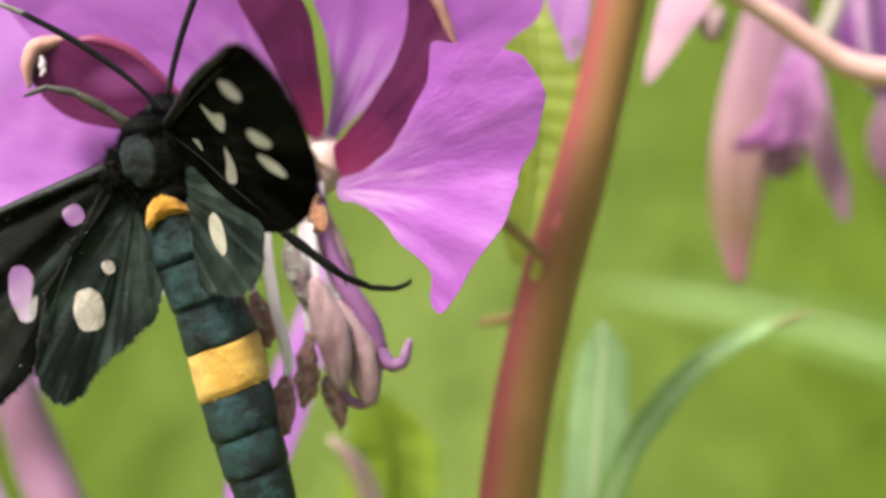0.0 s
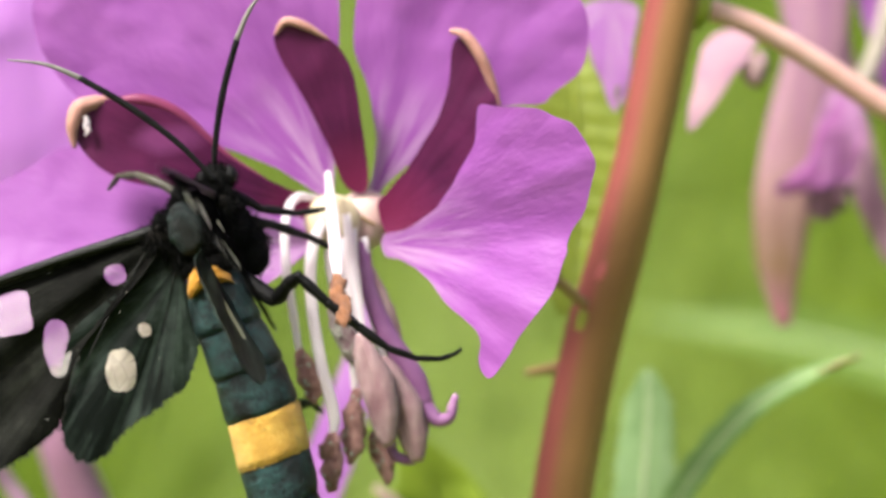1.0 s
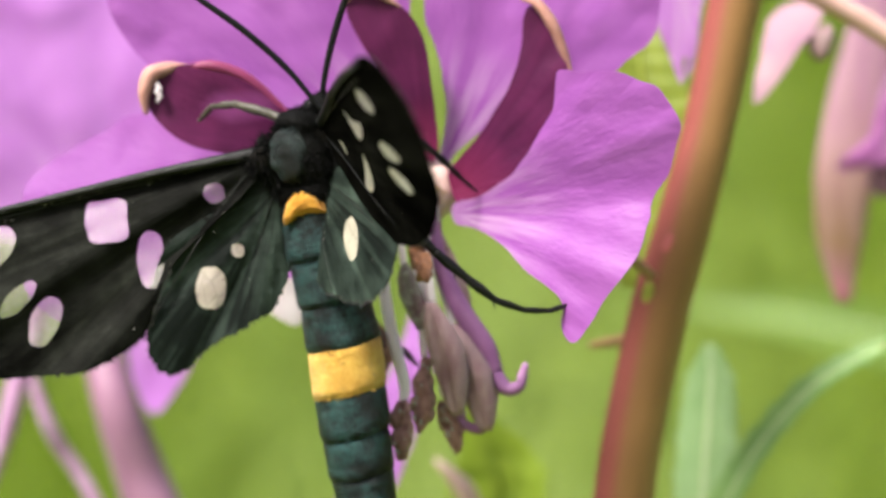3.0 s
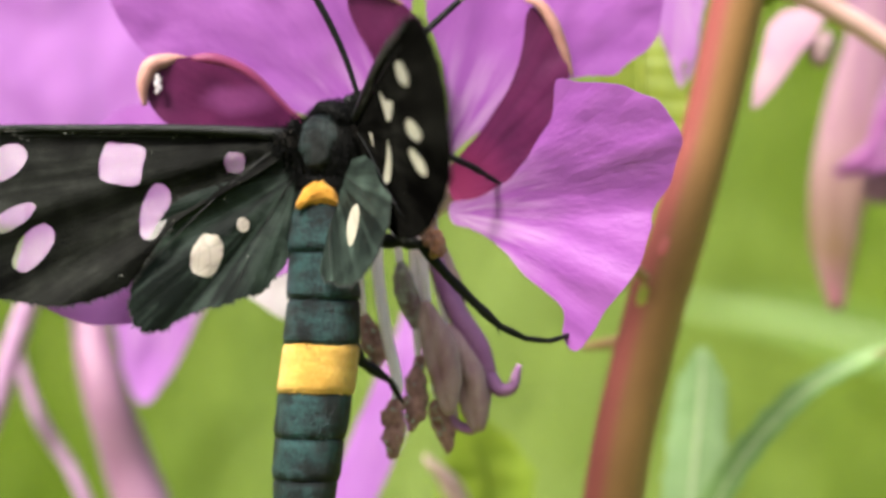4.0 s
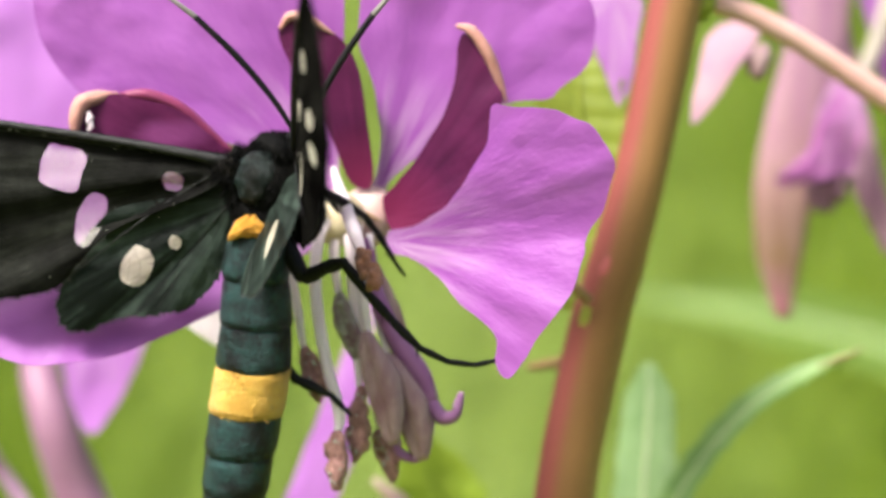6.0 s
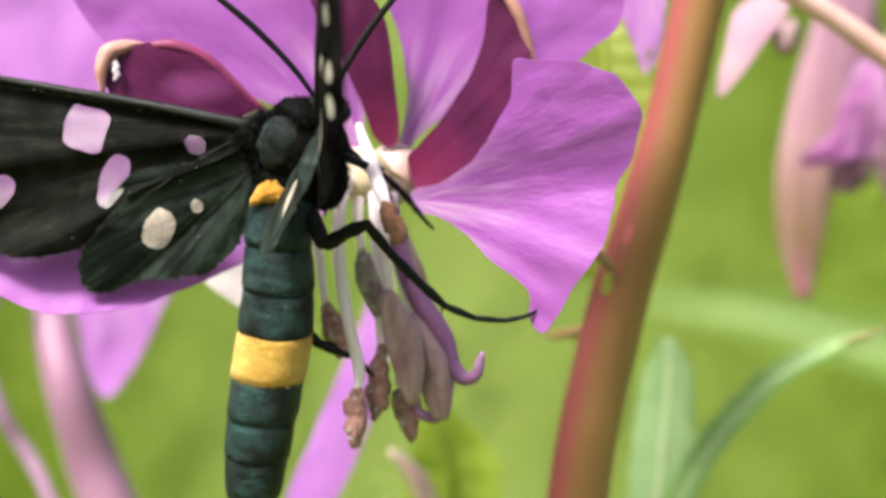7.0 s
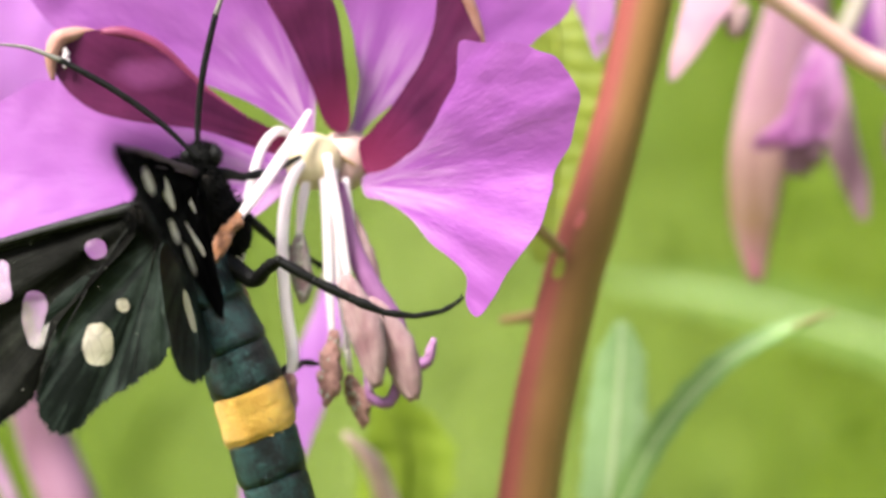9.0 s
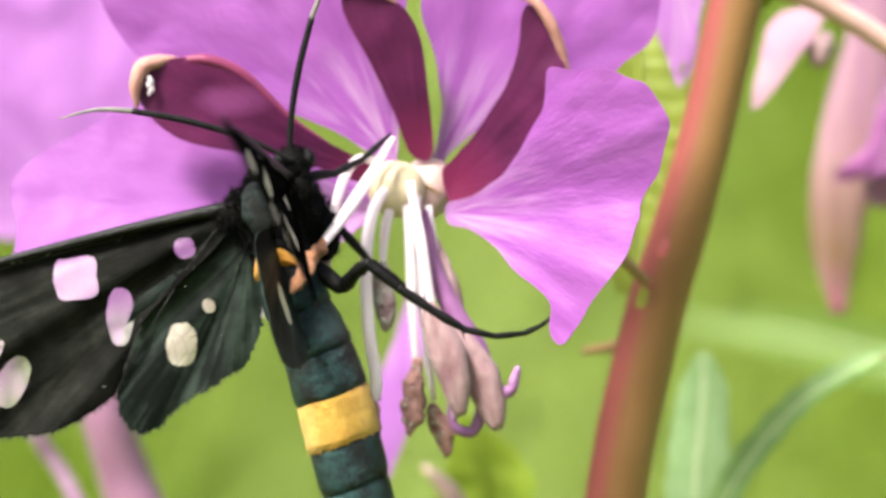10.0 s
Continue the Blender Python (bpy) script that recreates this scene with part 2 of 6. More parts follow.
def wing_material(name, a, b, gloss):
    """Thin scales: streaks put the folds' shade and the rays' dull sheen into the colour; rubbed paler in places."""
    k = Mat(name)
    ray, dist = veined(k, 3.2, 0.03)
    hair, _ = veined(k, 16.0, 0.10)
    scales = k.noise(7.0, 4, 0.65)
    blotch = k.noise(0.45, 4, 0.6)
    tone = k.math("ADD", k.math("MULTIPLY", ray, 0.55), k.math("ADD", k.math("MULTIPLY", blotch, 0.27), k.math("MULTIPLY", hair, 0.18)))
    c = k.ramp(tone, [(0.44, a), (0.54, tuple(0.3 * p + 0.7 * q for p, q in zip(b, a))), (0.64, b)])
    # blacker towards the front edge, greyer towards the hind margin
    sep = k.add("ShaderNodeSeparateXYZ")
    k.link(k.mm, sep.inputs[0])
    hindward = k.math("ADD", k.math("MULTIPLY", sep.outputs[2], -0.14), k.math("MULTIPLY", blotch, 0.5))
    c = k.mix(k.ramp(hindward, [(0.25, (0.7, 0.7, 0.7)), (0.7, (0, 0, 0))]), c, a)
    c = k.mix(k.math("MULTIPLY", scales, 0.45), c, a)
    k.bump(k.math("ADD", k.math("MULTIPLY", hair, 0.6), k.math("MULTIPLY", scales, 0.5)), 0.5, 0.2)
    return k.done(c, 0.5, 0.0, (0.6, 0.75, 0.68), gloss)


M_WING = wing_material("wing_black", (0.0018, 0.0018, 0.0015), (0.034, 0.036, 0.030), 0.02)
# darker copy of the wing black: shade on the raised wing put into its colour
M_WING_SHADED = wing_material("wing_black_shaded", (0.0012, 0.0011, 0.0010), (0.016, 0.0155, 0.0135), 0.0)
M_RIBWING = plain("wing_rib_grey", (0.0015, 0.0017, 0.0015), (0.009, 0.0095, 0.0085), 1.6, 0.5, 0.5, 0.0, 0.0, 0.25, (0.5, 1, 1.5))
M_FRINGE = plain("fringe_grey", (0.006, 0.006, 0.0055), (0.05, 0.05, 0.045), 4.0, 0.7)
M_HINDWING = wing_material("wing_dark_green", (0.0040, 0.0058, 0.0048), (0.075, 0.108, 0.086), 0.05)


def spot_material(name, a, b, clear_share):
    k = Mat(name)
    c = k.ramp(k.noise(1.2, 3), [(0.3, a), (0.7, b)])
    # hairline wrinkles in the dry membrane
    web = k.add("ShaderNodeTexVoronoi")
    web.feature = "DISTANCE_TO_EDGE"
    web.inputs["Scale"].default_value = 1.7
    k.link(k.stretched(k.mm, (1.0, 1.0, 0.55)), web.inputs["Vector"])
    crack = k.ramp(web.outputs["Distance"], [(0.0, (1, 1, 1)), (0.07, (0, 0, 0))])
    c = k.mix(k.math("MULTIPLY", crack, 0.35), c, (0.25, 0.22, 0.17))
    k.bump(k.math("ADD", k.noise(6.0, 3), k.math("MULTIPLY", crack, -0.6)), 0.4, 0.1)
    k.done(c, 0.45, 0.0, (1, 1, 1), 0.5)
    k.thin(c, 0.5)
    clear = k.add("ShaderNodeBsdfTransparent")
    mx = k.add("ShaderNodeMixShader")
    mx.inputs[0].default_value = clear_share
    k.link(k.out.inputs[0].links[0].from_socket, mx.inputs[1])
    k.link(clear.outputs[0], mx.inputs[2])
    k.link(mx.outputs[0], k.out.inputs[0])
    return k.m


M_SPOT = spot_material("wing_window", (0.40, 0.37, 0.36), (0.56, 0.53, 0.50), 0.66)
M_SPOT_CREAM = spot_material("wing_window_cream", (0.56, 0.52, 0.42), (0.66, 0.63, 0.52), 0.22)
M_FLECK = plain("scale_pale", (0.12, 0.12, 0.10), (0.30, 0.29, 0.26), 3.0, 0.6)


def scaly(name, a, b, sheen, tint, rough=0.45, spec=0.5, fleck=0.0, metal=0.0):
    """Overlapping fine scales that run along the body."""
    k = Mat(name)
    hair = k.noise(5.0, 4, 0.75, k.stretched(k.mm, (1.8, 1.8, 1.0)))
    wrinkle = k.noise(1.5, 4, 0.65, k.stretched(k.mm, (0.6, 0.6, 1.8)))
    fine = k.math("ADD", k.math("MULTIPLY", hair, 0.6), k.math("MULTIPLY", wrinkle, 0.4))
    big = k.noise(0.8, 3, 0.6)
    c = k.ramp(k.math("ADD", k.math("MULTIPLY", fine, 0.6), k.math("MULTIPLY", big, 0.4)), [(0.45, a), (0.67, b)])
    if fleck:
        dots = k.ramp(k.noise(2.4, 4, 0.7), [(0.60, (0, 0, 0)), (0.70, (1, 1, 1))])
        c = k.mix(k.math("MULTIPLY", dots, fleck), c, (0.05, 0.03, 0.01))
    k.bump(fine, 0.9, 0.25)
    return k.done(c, rough, sheen, tint, spec, metal)


M_ABDOMEN = scaly("abdomen_blue_black", (0.0010, 0.0026, 0.0034), (0.028, 0.088, 0.086), 0.0, (0.35, 0.75, 0.75), 0.38, 0.35, 0.0, 0.3)
M_YELLOW = scaly("band_yellow", (0.415, 0.22, 0.025), (0.585, 0.375, 0.066), 0.25, (1, 0.9, 0.6), 0.55, 0.4, 0.6)
M_ORANGE = scaly("spot_orange", (0.42, 0.18, 0.012), (0.60, 0.33, 0.036), 0.2, (1, 0.9, 0.6), 0.6, 0.3)
M_THORAX = scaly("thorax_green_black", (0.0010, 0.0020, 0.0019), (0.016, 0.034, 0.032), 0.0, (0.5, 0.7, 0.65), 0.30, 0.4, 0.0, 0.3)
M_FUR = plain("fur_black", (0.0012, 0.0012, 0.0012), (0.0045, 0.0045, 0.004), 1.0, 0.8, 0.2, 0.0, 0.0, 0.08)
M_FUR_BROWN = plain("fur_brown_black", (0.004, 0.0035, 0.0028), (0.017, 0.014, 0.011), 1.6, 0.75, 0.5, 0.0, 0.0, 0.1)
M_LEG = plain("leg_black", (0.0015, 0.0015, 0.0015), (0.006, 0.006, 0.0055), 2.0, 0.55, 0.5, 0.0, 0.0, 0.18)
M_LEG_OLIVE = plain("leg_olive", (0.010, 0.008, 0.005), (0.055, 0.050, 0.028), 0.9, 0.5, 0.4)
M_HORN_TIP = plain("antenna_tip", (0.12, 0.115, 0.10), (0.22, 0.205, 0.18), 2.0, 0.6)


def grass_material(name, a, b, thin):
    k = Mat(name)
    info = k.add("ShaderNodeNewGeometry")
    c = k.ramp(info.outputs["Random Per Island"], [(0.0, a), (1.0, b)])
    c = k.mix(k.math("MULTIPLY", k.noise(0.0022, 2), 0.7), c, a)
    # a paler swathe up the bank round x = 40, fading to both sides
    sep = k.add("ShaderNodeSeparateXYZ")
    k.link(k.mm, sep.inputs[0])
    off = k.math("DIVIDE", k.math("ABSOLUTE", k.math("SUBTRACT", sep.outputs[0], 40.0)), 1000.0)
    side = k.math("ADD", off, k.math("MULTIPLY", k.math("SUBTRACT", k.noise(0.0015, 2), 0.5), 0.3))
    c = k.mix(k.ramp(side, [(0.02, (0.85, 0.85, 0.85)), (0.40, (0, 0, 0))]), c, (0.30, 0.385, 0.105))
    k.done(c, 0.55, 0.1, (1, 1, 1), 0.3)
    k.thin(c, thin)
    return k.m


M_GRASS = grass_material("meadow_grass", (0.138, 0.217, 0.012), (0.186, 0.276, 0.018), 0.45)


def ground_material():
    k = Mat("meadow_ground")
    big = k.noise(0.0022, 2)
    fine = k.noise(0.06, 5, 0.7)
    c = k.ramp(big, [(0.35, (0.10, 0.145, 0.015)), (0.65, (0.15, 0.205, 0.024))])
    c = k.mix(k.math("MULTIPLY", fine, 0.5), c, (0.095, 0.13, 0.015))
    k.bump(fine, 0.8, 20)
    return k.done(c, 0.8, 0.0, (1, 1, 1), 0.2)


M_GROUND = ground_material()


# ---- mesh helpers ----
def V(x, y, z):
    return Vector((x, y, z))


def smooth_line(pts, per=6):
    """A curve through the points, as a list of points."""
    out = []
    n = len(pts)
    for i in range(n - 1):
        p0, p1, p2, p3 = pts[max(i - 1, 0)], pts[i], pts[i + 1], pts[min(i + 2, n - 1)]
        for j in range(per):
            t = j / per
            a, b, c = max((p1 - p0).length, 1e-6), (p2 - p1).length, max((p3 - p2).length, 1e-6)
            m1 = (p2 - p0) * (b / (a + b)) if i else p2 - p1
            m2 = (p3 - p1) * (b / (b + c)) if i < n - 2 else p2 - p1
            out.append(p1 * (2 * t ** 3 - 3 * t * t + 1) + m1 * (t ** 3 - 2 * t * t + t) + p2 * (3 * t * t - 2 * t ** 3) + m2 * (t ** 3 - t * t))
    out.append(pts[-1].copy())
    return out


def smooth_ring(pts, per=6):
    out = []
    n = len(pts)
    for i in range(n):
        p0, p1, p2, p3 = pts[i - 1], pts[i], pts[(i + 1) % n], pts[(i + 2) % n]
        for j in range(per):
            t = j / per
            out.append(0.5 * ((2 * p1) + (p2 - p0) * t + (2 * p0 - 5 * p1 + 4 * p2 - p3) * t * t + (3 * p1 - p0 - 3 * p2 + p3) * t ** 3))
    return out


def thicken(bm, half):
    """Give a sheet two faces and a rim, with sharp edges round the rim."""
    bm.normal_update()
    faces, rim = list(bm.faces), [e for e in bm.edges if len(e.link_faces) == 1]
    normals = {v: v.normal.copy() for v in bm.verts}
    back = {v: bm.verts.new(v.co - n * half) for v, n in normals.items()}
    for v, n in normals.items():
        v.co += n * half
    for f in faces:
        bm.faces.new([back[v] for v in reversed(f.verts)])
    for e in rim:
        a, b = e.link_loops[0].vert, e.link_loops[0].link_loop_next.vert
        bm.faces.new((b, a, back[a], back[b]))
        e.smooth = False
        bm.edges.get((back[a], back[b])).smooth = False


def part(name, bm, material, parent=None, label="", at=(0, 0, 0), smooth=True, thick=0.0):
    """One mesh object from a bmesh in millimetres, whose origin is put at the point at."""
    o = Vector(at)
    if thick:
        thicken(bm, thick / 2)
    for v in bm.verts:
        v.co = (v.co - o) * MM
    me = bpy.data.meshes.new(name)
    bm.normal_update()
    bm.to_mesh(me)
    bm.free()
    me.materials.append(material)
    if smooth:
        me.polygons.foreach_set("use_smooth", [True] * len(me.polygons))
    ob = new(name, me)
    ob.parent = parent
    ob.location = o * MM
    if label:
        ob["label"] = label
    return ob


def tube(pts, radii, seg=10, per=5, bm=None, flat=1.0, caps=True):
    """A round tube along a curve; radii are given at the points."""
    bm = bm or bmesh.new()
    line = smooth_line(pts, per)
    rr = np.interp(np.linspace(0, len(pts) - 1, len(line)), range(len(pts)), radii)
    up = Vector((0.13, 1, 0.21)).normalized()
    rings = []
    for i, p in enumerate(line):
        d = (line[min(i + 1, len(line) - 1)] - line[max(i - 1, 0)]).normalized()
        a = (up - d * up.dot(d)).normalized()
        b = d.cross(a)
        rings.append([bm.verts.new(p + (a * math.cos(q) * flat + b * math.sin(q)) * rr[i]) for q in (2 * math.pi * j / seg for j in range(seg))])
    for r0, r1 in zip(rings, rings[1:]):
        for j in range(seg):
            bm.faces.new((r0[j], r0[(j + 1) % seg], r1[(j + 1) % seg], r1[j]))
    if caps:
        bm.faces.new(rings[0][::-1])
        bm.faces.new(rings[-1])
    return bm


def inside(x, z, ring):
    hit = False
    j = len(ring) - 1
    for i in range(len(ring)):
        xi, zi = ring[i]
        xj, zj = ring[j]
        if (zi > z) != (zj > z) and x < (xj - xi) * (z - zi) / (zj - zi) + xi:
            hit = not hit
        j = i
    return hit


def filled(outline, holes, step):
    """Triangles over a flat outline. Returns the points, the triangles outside the holes and those in each hole."""
    from mathutils.geometry import delaunay_2d_cdt
    pts, edges = [], []
    for ring in (outline, *holes):
        s = len(pts)
        pts += [Vector(p) for p in ring]
        edges += [(s + i, s + (i + 1) % len(ring)) for i in range(len(ring))]
    xs = [p[0] for p in outline]
    zs = [p[1] for p in outline]
    rnd = random.Random(4)
    gx = min(xs)
    while gx < max(xs):
        gz = min(zs)
        while gz < max(zs):
            x, z = gx + rnd.uniform(-0.2, 0.2) * step, gz + rnd.uniform(-0.2, 0.2) * step
            if inside(x, z, outline) and min((x - q[0]) ** 2 + (z - q[1]) ** 2 for q in outline) > (0.4 * step) ** 2:
                pts.append(Vector((x, z)))
            gz += step
        gx += step
    vs, _, fs, _, _, _ = delaunay_2d_cdt(pts, edges, [], 0, 1e-5)
    body, cuts = [], [[] for _ in holes]
    for f in fs:
        c = sum((vs[i] for i in f), Vector((0, 0))) / len(f)
        if not inside(c.x, c.y, outline):
            continue
        for h, ring in enumerate(holes):
            if inside(c.x, c.y, ring):
                cuts[h].append(f)
                break
        else:
            body.append(f)
    return vs, body, cuts


def sheet_mesh(vs, faces, height):
    bm = bmesh.new()
    made = {}
    for f in faces:
        row = []
        for i in f:
            if i not in made:
                made[i] = bm.verts.new((vs[i].x, height(vs[i].x, vs[i].y), vs[i].y))
            row.append(made[i])
        bm.faces.new(row)
    return bm


def blade_of_flower(name, parent, base, rim, material, label="", ruffle=0.25, cup=0.0, step=0.45, edge=0.05, seed=0, thick=0.035, valley=None):
    """A petal or sepal: a rim of a few points, a surface bent smoothly through their depths, ruffled away from its base."""
    ring3 = smooth_ring(rim, 7)
    rnd = random.Random(seed)
    ring = [(p.x + edge * 2 * noise.noise(p * 0.9 + Vector((seed, 0, 0))), p.z + edge * 2 * noise.noise(p * 0.9 + Vector((0, 9, seed)))) for p in ring3]
    a = np.array([[1, p.x - base.x, p.z - base.z, (p.x - base.x) ** 2, (p.z - base.z) ** 2, (p.x - base.x) * (p.z - base.z)] for p in (*ring3, base, base, base)])
    k, *_ = np.linalg.lstsq(a.T @ a + np.diag([0, 0, 0, 0.5, 0.5, 0.5]), a.T @ np.array([p.y for p in (*ring3, base, base, base)]), rcond=None)
    far = max((p - base).length for p in ring3)

    def height(x, z):
        dx, dz = x - base.x, z - base.z
        r = math.hypot(dx, dz) / far
        y = k[0] + k[1] * dx + k[2] * dz + k[3] * dx * dx + k[4] * dz * dz + k[5] * dx * dz
        n = noise.noise(Vector((x * 0.33 + seed * 7, z * 0.33, seed))) + 0.45 * noise.noise(Vector((x * 0.9, z * 0.9, seed + 3.3)))
        ang = math.atan2(dz, dx)
        fold = noise.noise(Vector((ang * 1.7 + seed, r * 1.6, seed * 1.7))) + 0.4 * noise.noise(Vector((ang * 4.6, r * 2.6, seed + 5)))
        rib = math.sin(ang * 11 + 3 * n) * 0.008 * min(1, r * 3)
        crease = abs(noise.noise(Vector((ang * 2.6 + seed * 3, r * 2.4, 1.5)))) + 0.55 * abs(noise.noise(Vector((ang * 6.5 + seed, r * 3.0, 4.5)))) - 0.35
        if valley:
            # two halves that lean forward from a crease along the petal
            off = (dz * valley[0] - dx * valley[1] + 0.5 * n) / math.hypot(valley[0], valley[1])
            y -= valley[2 if off > 0 else 3] * (math.sqrt(off * off + 0.35) - 0.59)
        return y + ruffle * (0.6 * n + 0.8 * fold - 0.7 * crease) * r + rib - cup * math.sin(math.pi * min(r, 1))

    vs, faces, _ = filled(ring, [], step)
    return part(name, sheet_mesh(vs, faces, height), material, parent, label, base, thick=thick)


def leaf(parent, pts, widths, material, facing, label="", teeth=0.25, fold=0.35, thick=0.12, name="leaf", rib_material=M_RIB):
    """A narrow leaf along a curve, folded on its midrib, with a small-toothed edge. facing: which way its face looks."""
    line = smooth_line(pts, 12)
    ww = np.interp(np.linspace(0, len(pts) - 1, len(line)), range(len(pts)), widths)
    bm = bmesh.new()
    rows = []
    fc = Vector(facing).normalized()
    rnd = random.Random(len(line))
    for i, p in enumerate(line):
        d = (line[min(i + 1, len(line) - 1)] - line[max(i - 1, 0)]).normalized()
        s = d.cross(fc).normalized()
        row = []
        for f in (-1, -0.66, -0.33, -0.06, 0.06, 0.33, 0.66, 1):
            w = ww[i] * f
            if abs(f) == 1:
                w *= 1 + teeth * (0.5 if i % 4 == 0 else 0) * rnd.uniform(0.4, 1)
            lift = fold * abs(f) * ww[i] + 0.02 * ww[i] * math.sin(i * 1.3 + f * 3)
            row.append(bm.verts.new(p + s * w + fc * lift))
        rows.append(row)
    for r0, r1 in zip(rows, rows[1:]):
        for j in range(7):
            bm.faces.new((r0[j], r0[j + 1], r1[j + 1], r1[j]))
    ob = part(name, bm, material, parent, label, pts[0], thick=thick)
    rib = tube([p + fc * 0.05 for p in pts], [max(w * 0.10, 0.06) for w in widths], 6, 8)
    r = part("midrib", rib, rib_material, ob, "", (0, 0, 0))
    r.location = -Vector(pts[0]) * MM
    return ob


def lump(center, radii, rot=(0, 0, 0), seg=16, rings=12, rough=0.0, freq=1.0, bm=None):
    """A rounded body, roughened by noise."""
    bm = bm or bmesh.new()
    r = Euler([radians(a) for a in rot]).to_matrix()
    made = bmesh.ops.create_uvsphere(bm, u_segments=seg, v_segments=rings, radius=1.0)["verts"]
    for v in made:
        n = 1 + rough * noise.noise(v.co * 2.2 * freq + Vector(center))
        v.co = r @ Vector((v.co.x * radii[0] * n, v.co.y * radii[1] * n, v.co.z * radii[2] * n)) + Vector(center)
    return bm


def anther_mesh(a, b, w, twist=0.3, rough=0.14):
    """Two pollen sacs side by side between the points a and b, with a furrow between them; rough ones have split and frayed."""
    bm = bmesh.new()
    d = b - a
    n = d.normalized()
    u = n.cross(Vector((0.2, 1, 0.1))).normalized()
    t = u.cross(n)
    rings = []
    for i in range(19):
        f = i / 18
        r = w * max(0.06, math.sin(math.pi * (0.03 + 0.94 * f))) ** 0.55
        c = a + d * f + u * 0.14 * w * math.sin(f * 5 + twist * 7)
        ring = []
        for j in range(24):
            q = 2 * math.pi * j / 24
            k = r * (0.52 + 0.48 * abs(math.cos(q + 0.35 * twist)) ** 0.7)
            p = c + u * math.cos(q) * k + t * math.sin(q) * k * 0.85
            k *= 1 + rough * (0.9 * noise.noise(p * 1.5) + 0.7 * noise.noise(p * 4.2))
            ring.append(bm.verts.new(c + u * math.cos(q) * k + t * math.sin(q) * k * 0.85 + n * rough * 0.35 * noise.noise(p * 2.6 + Vector((7, 0, 0)))))
        rings.append(ring)
    for r0, r1 in zip(rings, rings[1:]):
        for j in range(24):
            bm.faces.new((r0[j], r0[(j + 1) % 24], r1[(j + 1) % 24], r1[j]))
    bm.faces.new(rings[0][::-1])
    bm.faces.new(rings[-1])
    return bm


# ---- ground and meadow behind ----
GROUND_Z = -0.62


def bank(x, y):
    """Height of the meadow floor in metres: level near the plant, a grassy bank behind it, level again far off."""
    s = min(max((y - 1.0) / 5.0, 0), 1)
    return GROUND_Z + 3.4 * s * s * (3 - 2 * s) + 0.03 * noise.noise(Vector((x * 1.5, y * 1.5, 0)))


def build_ground():
    bm = bmesh.new()
    g = sorted({round(s * v, 3) for s in (-1, 1) for v in (*[i * 0.25 for i in range(29)], 8, 10, 16, 30, 60, 150, 400, 1200)})
    grid = [[bm.verts.new((x * 1000, y * 1000, bank(x, y) * 1000)) for y in g] for x in g]
    for i in range(len(g) - 1):
        for j in range(len(g) - 1):
            bm.faces.new((grid[i][j], grid[i + 1][j], grid[i + 1][j + 1], grid[i][j + 1]))
    tagged(part("ground", bm, M_GROUND), "sunny green meadow ground rising to a low bank", "ground", kind="structure")


def build_meadow():
    rnd = random.Random(11)
    verts, faces = [], []
    for i in range(120000):
        if i < 85000:
            x, y = rnd.gauss(0, 1.3), rnd.uniform(1.3, 5.6)
        else:
            a, d = rnd.uniform(0, 2 * math.pi), 0.35 + 6.5 * rnd.random() ** 0.7
            x, y = d * math.sin(a), d * math.cos(a)
        z = bank(x, y)
        h = rnd.uniform(0.05, 0.13)
        w = rnd.uniform(0.0018, 0.003)
        a = rnd.uniform(0, math.pi)
        lx, ly = rnd.gauss(0, 0.06), rnd.gauss(0, 0.05)
        cx, cy = math.cos(a) * w, math.sin(a) * w
        s = len(verts)
        verts += [(x - cx, y - cy, z - 0.01), (x + cx, y + cy, z - 0.01), (x + cx * 0.8 + lx * 0.4, y + cy * 0.8 + ly * 0.4, z + h * 0.6),
                  (x - cx * 0.8 + lx * 0.4, y - cy * 0.8 + ly * 0.4, z + h * 0.6), (x + lx, y + ly, z + h)]
        faces += [(s, s + 1, s + 2, s + 3), (s + 3, s + 2, s + 4)]
    me = bpy.data.meshes.new("meadow_grass")
    me.from_pydata(verts, [], faces)
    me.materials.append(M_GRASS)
    tagged(new("meadow_grass", me), "sunlit green meadow grass, soft with distance", "grass", kind="stuff")


build_ground()
build_meadow()


def thing(name, at, label, category, group=""):
    e = new(name)
    e.empty_display_size = 0.002
    e.location = Vector(at) * MM
    return tagged(e, label, category, group)


class Group:
    """Collects the parts of one thing, which are built in world millimetres, under its Empty."""

    def __init__(self, root):
        self.root = root

    def own(self, ob):
        ob.parent = self.root
        ob.location = ob.location - self.root.location
        return ob


# ---- the fireweed ----
STEM = [V(11.40, 11.00, 12.37), V(9.85, 11.00, 4.66), V(8.52, 11.00, -0.67), V(7.46, 11.00, -4.46), V(5.92, 11.00, -12.37)]
down = (STEM[-1] - STEM[-2]).normalized()
low = STEM[-1] + V(-14, 6, -120)
foot = V(low.x - 40, low.y + 10, GROUND_Z * 1000 - 8)
top = STEM[0] + (STEM[0] - STEM[1]) * 1.6

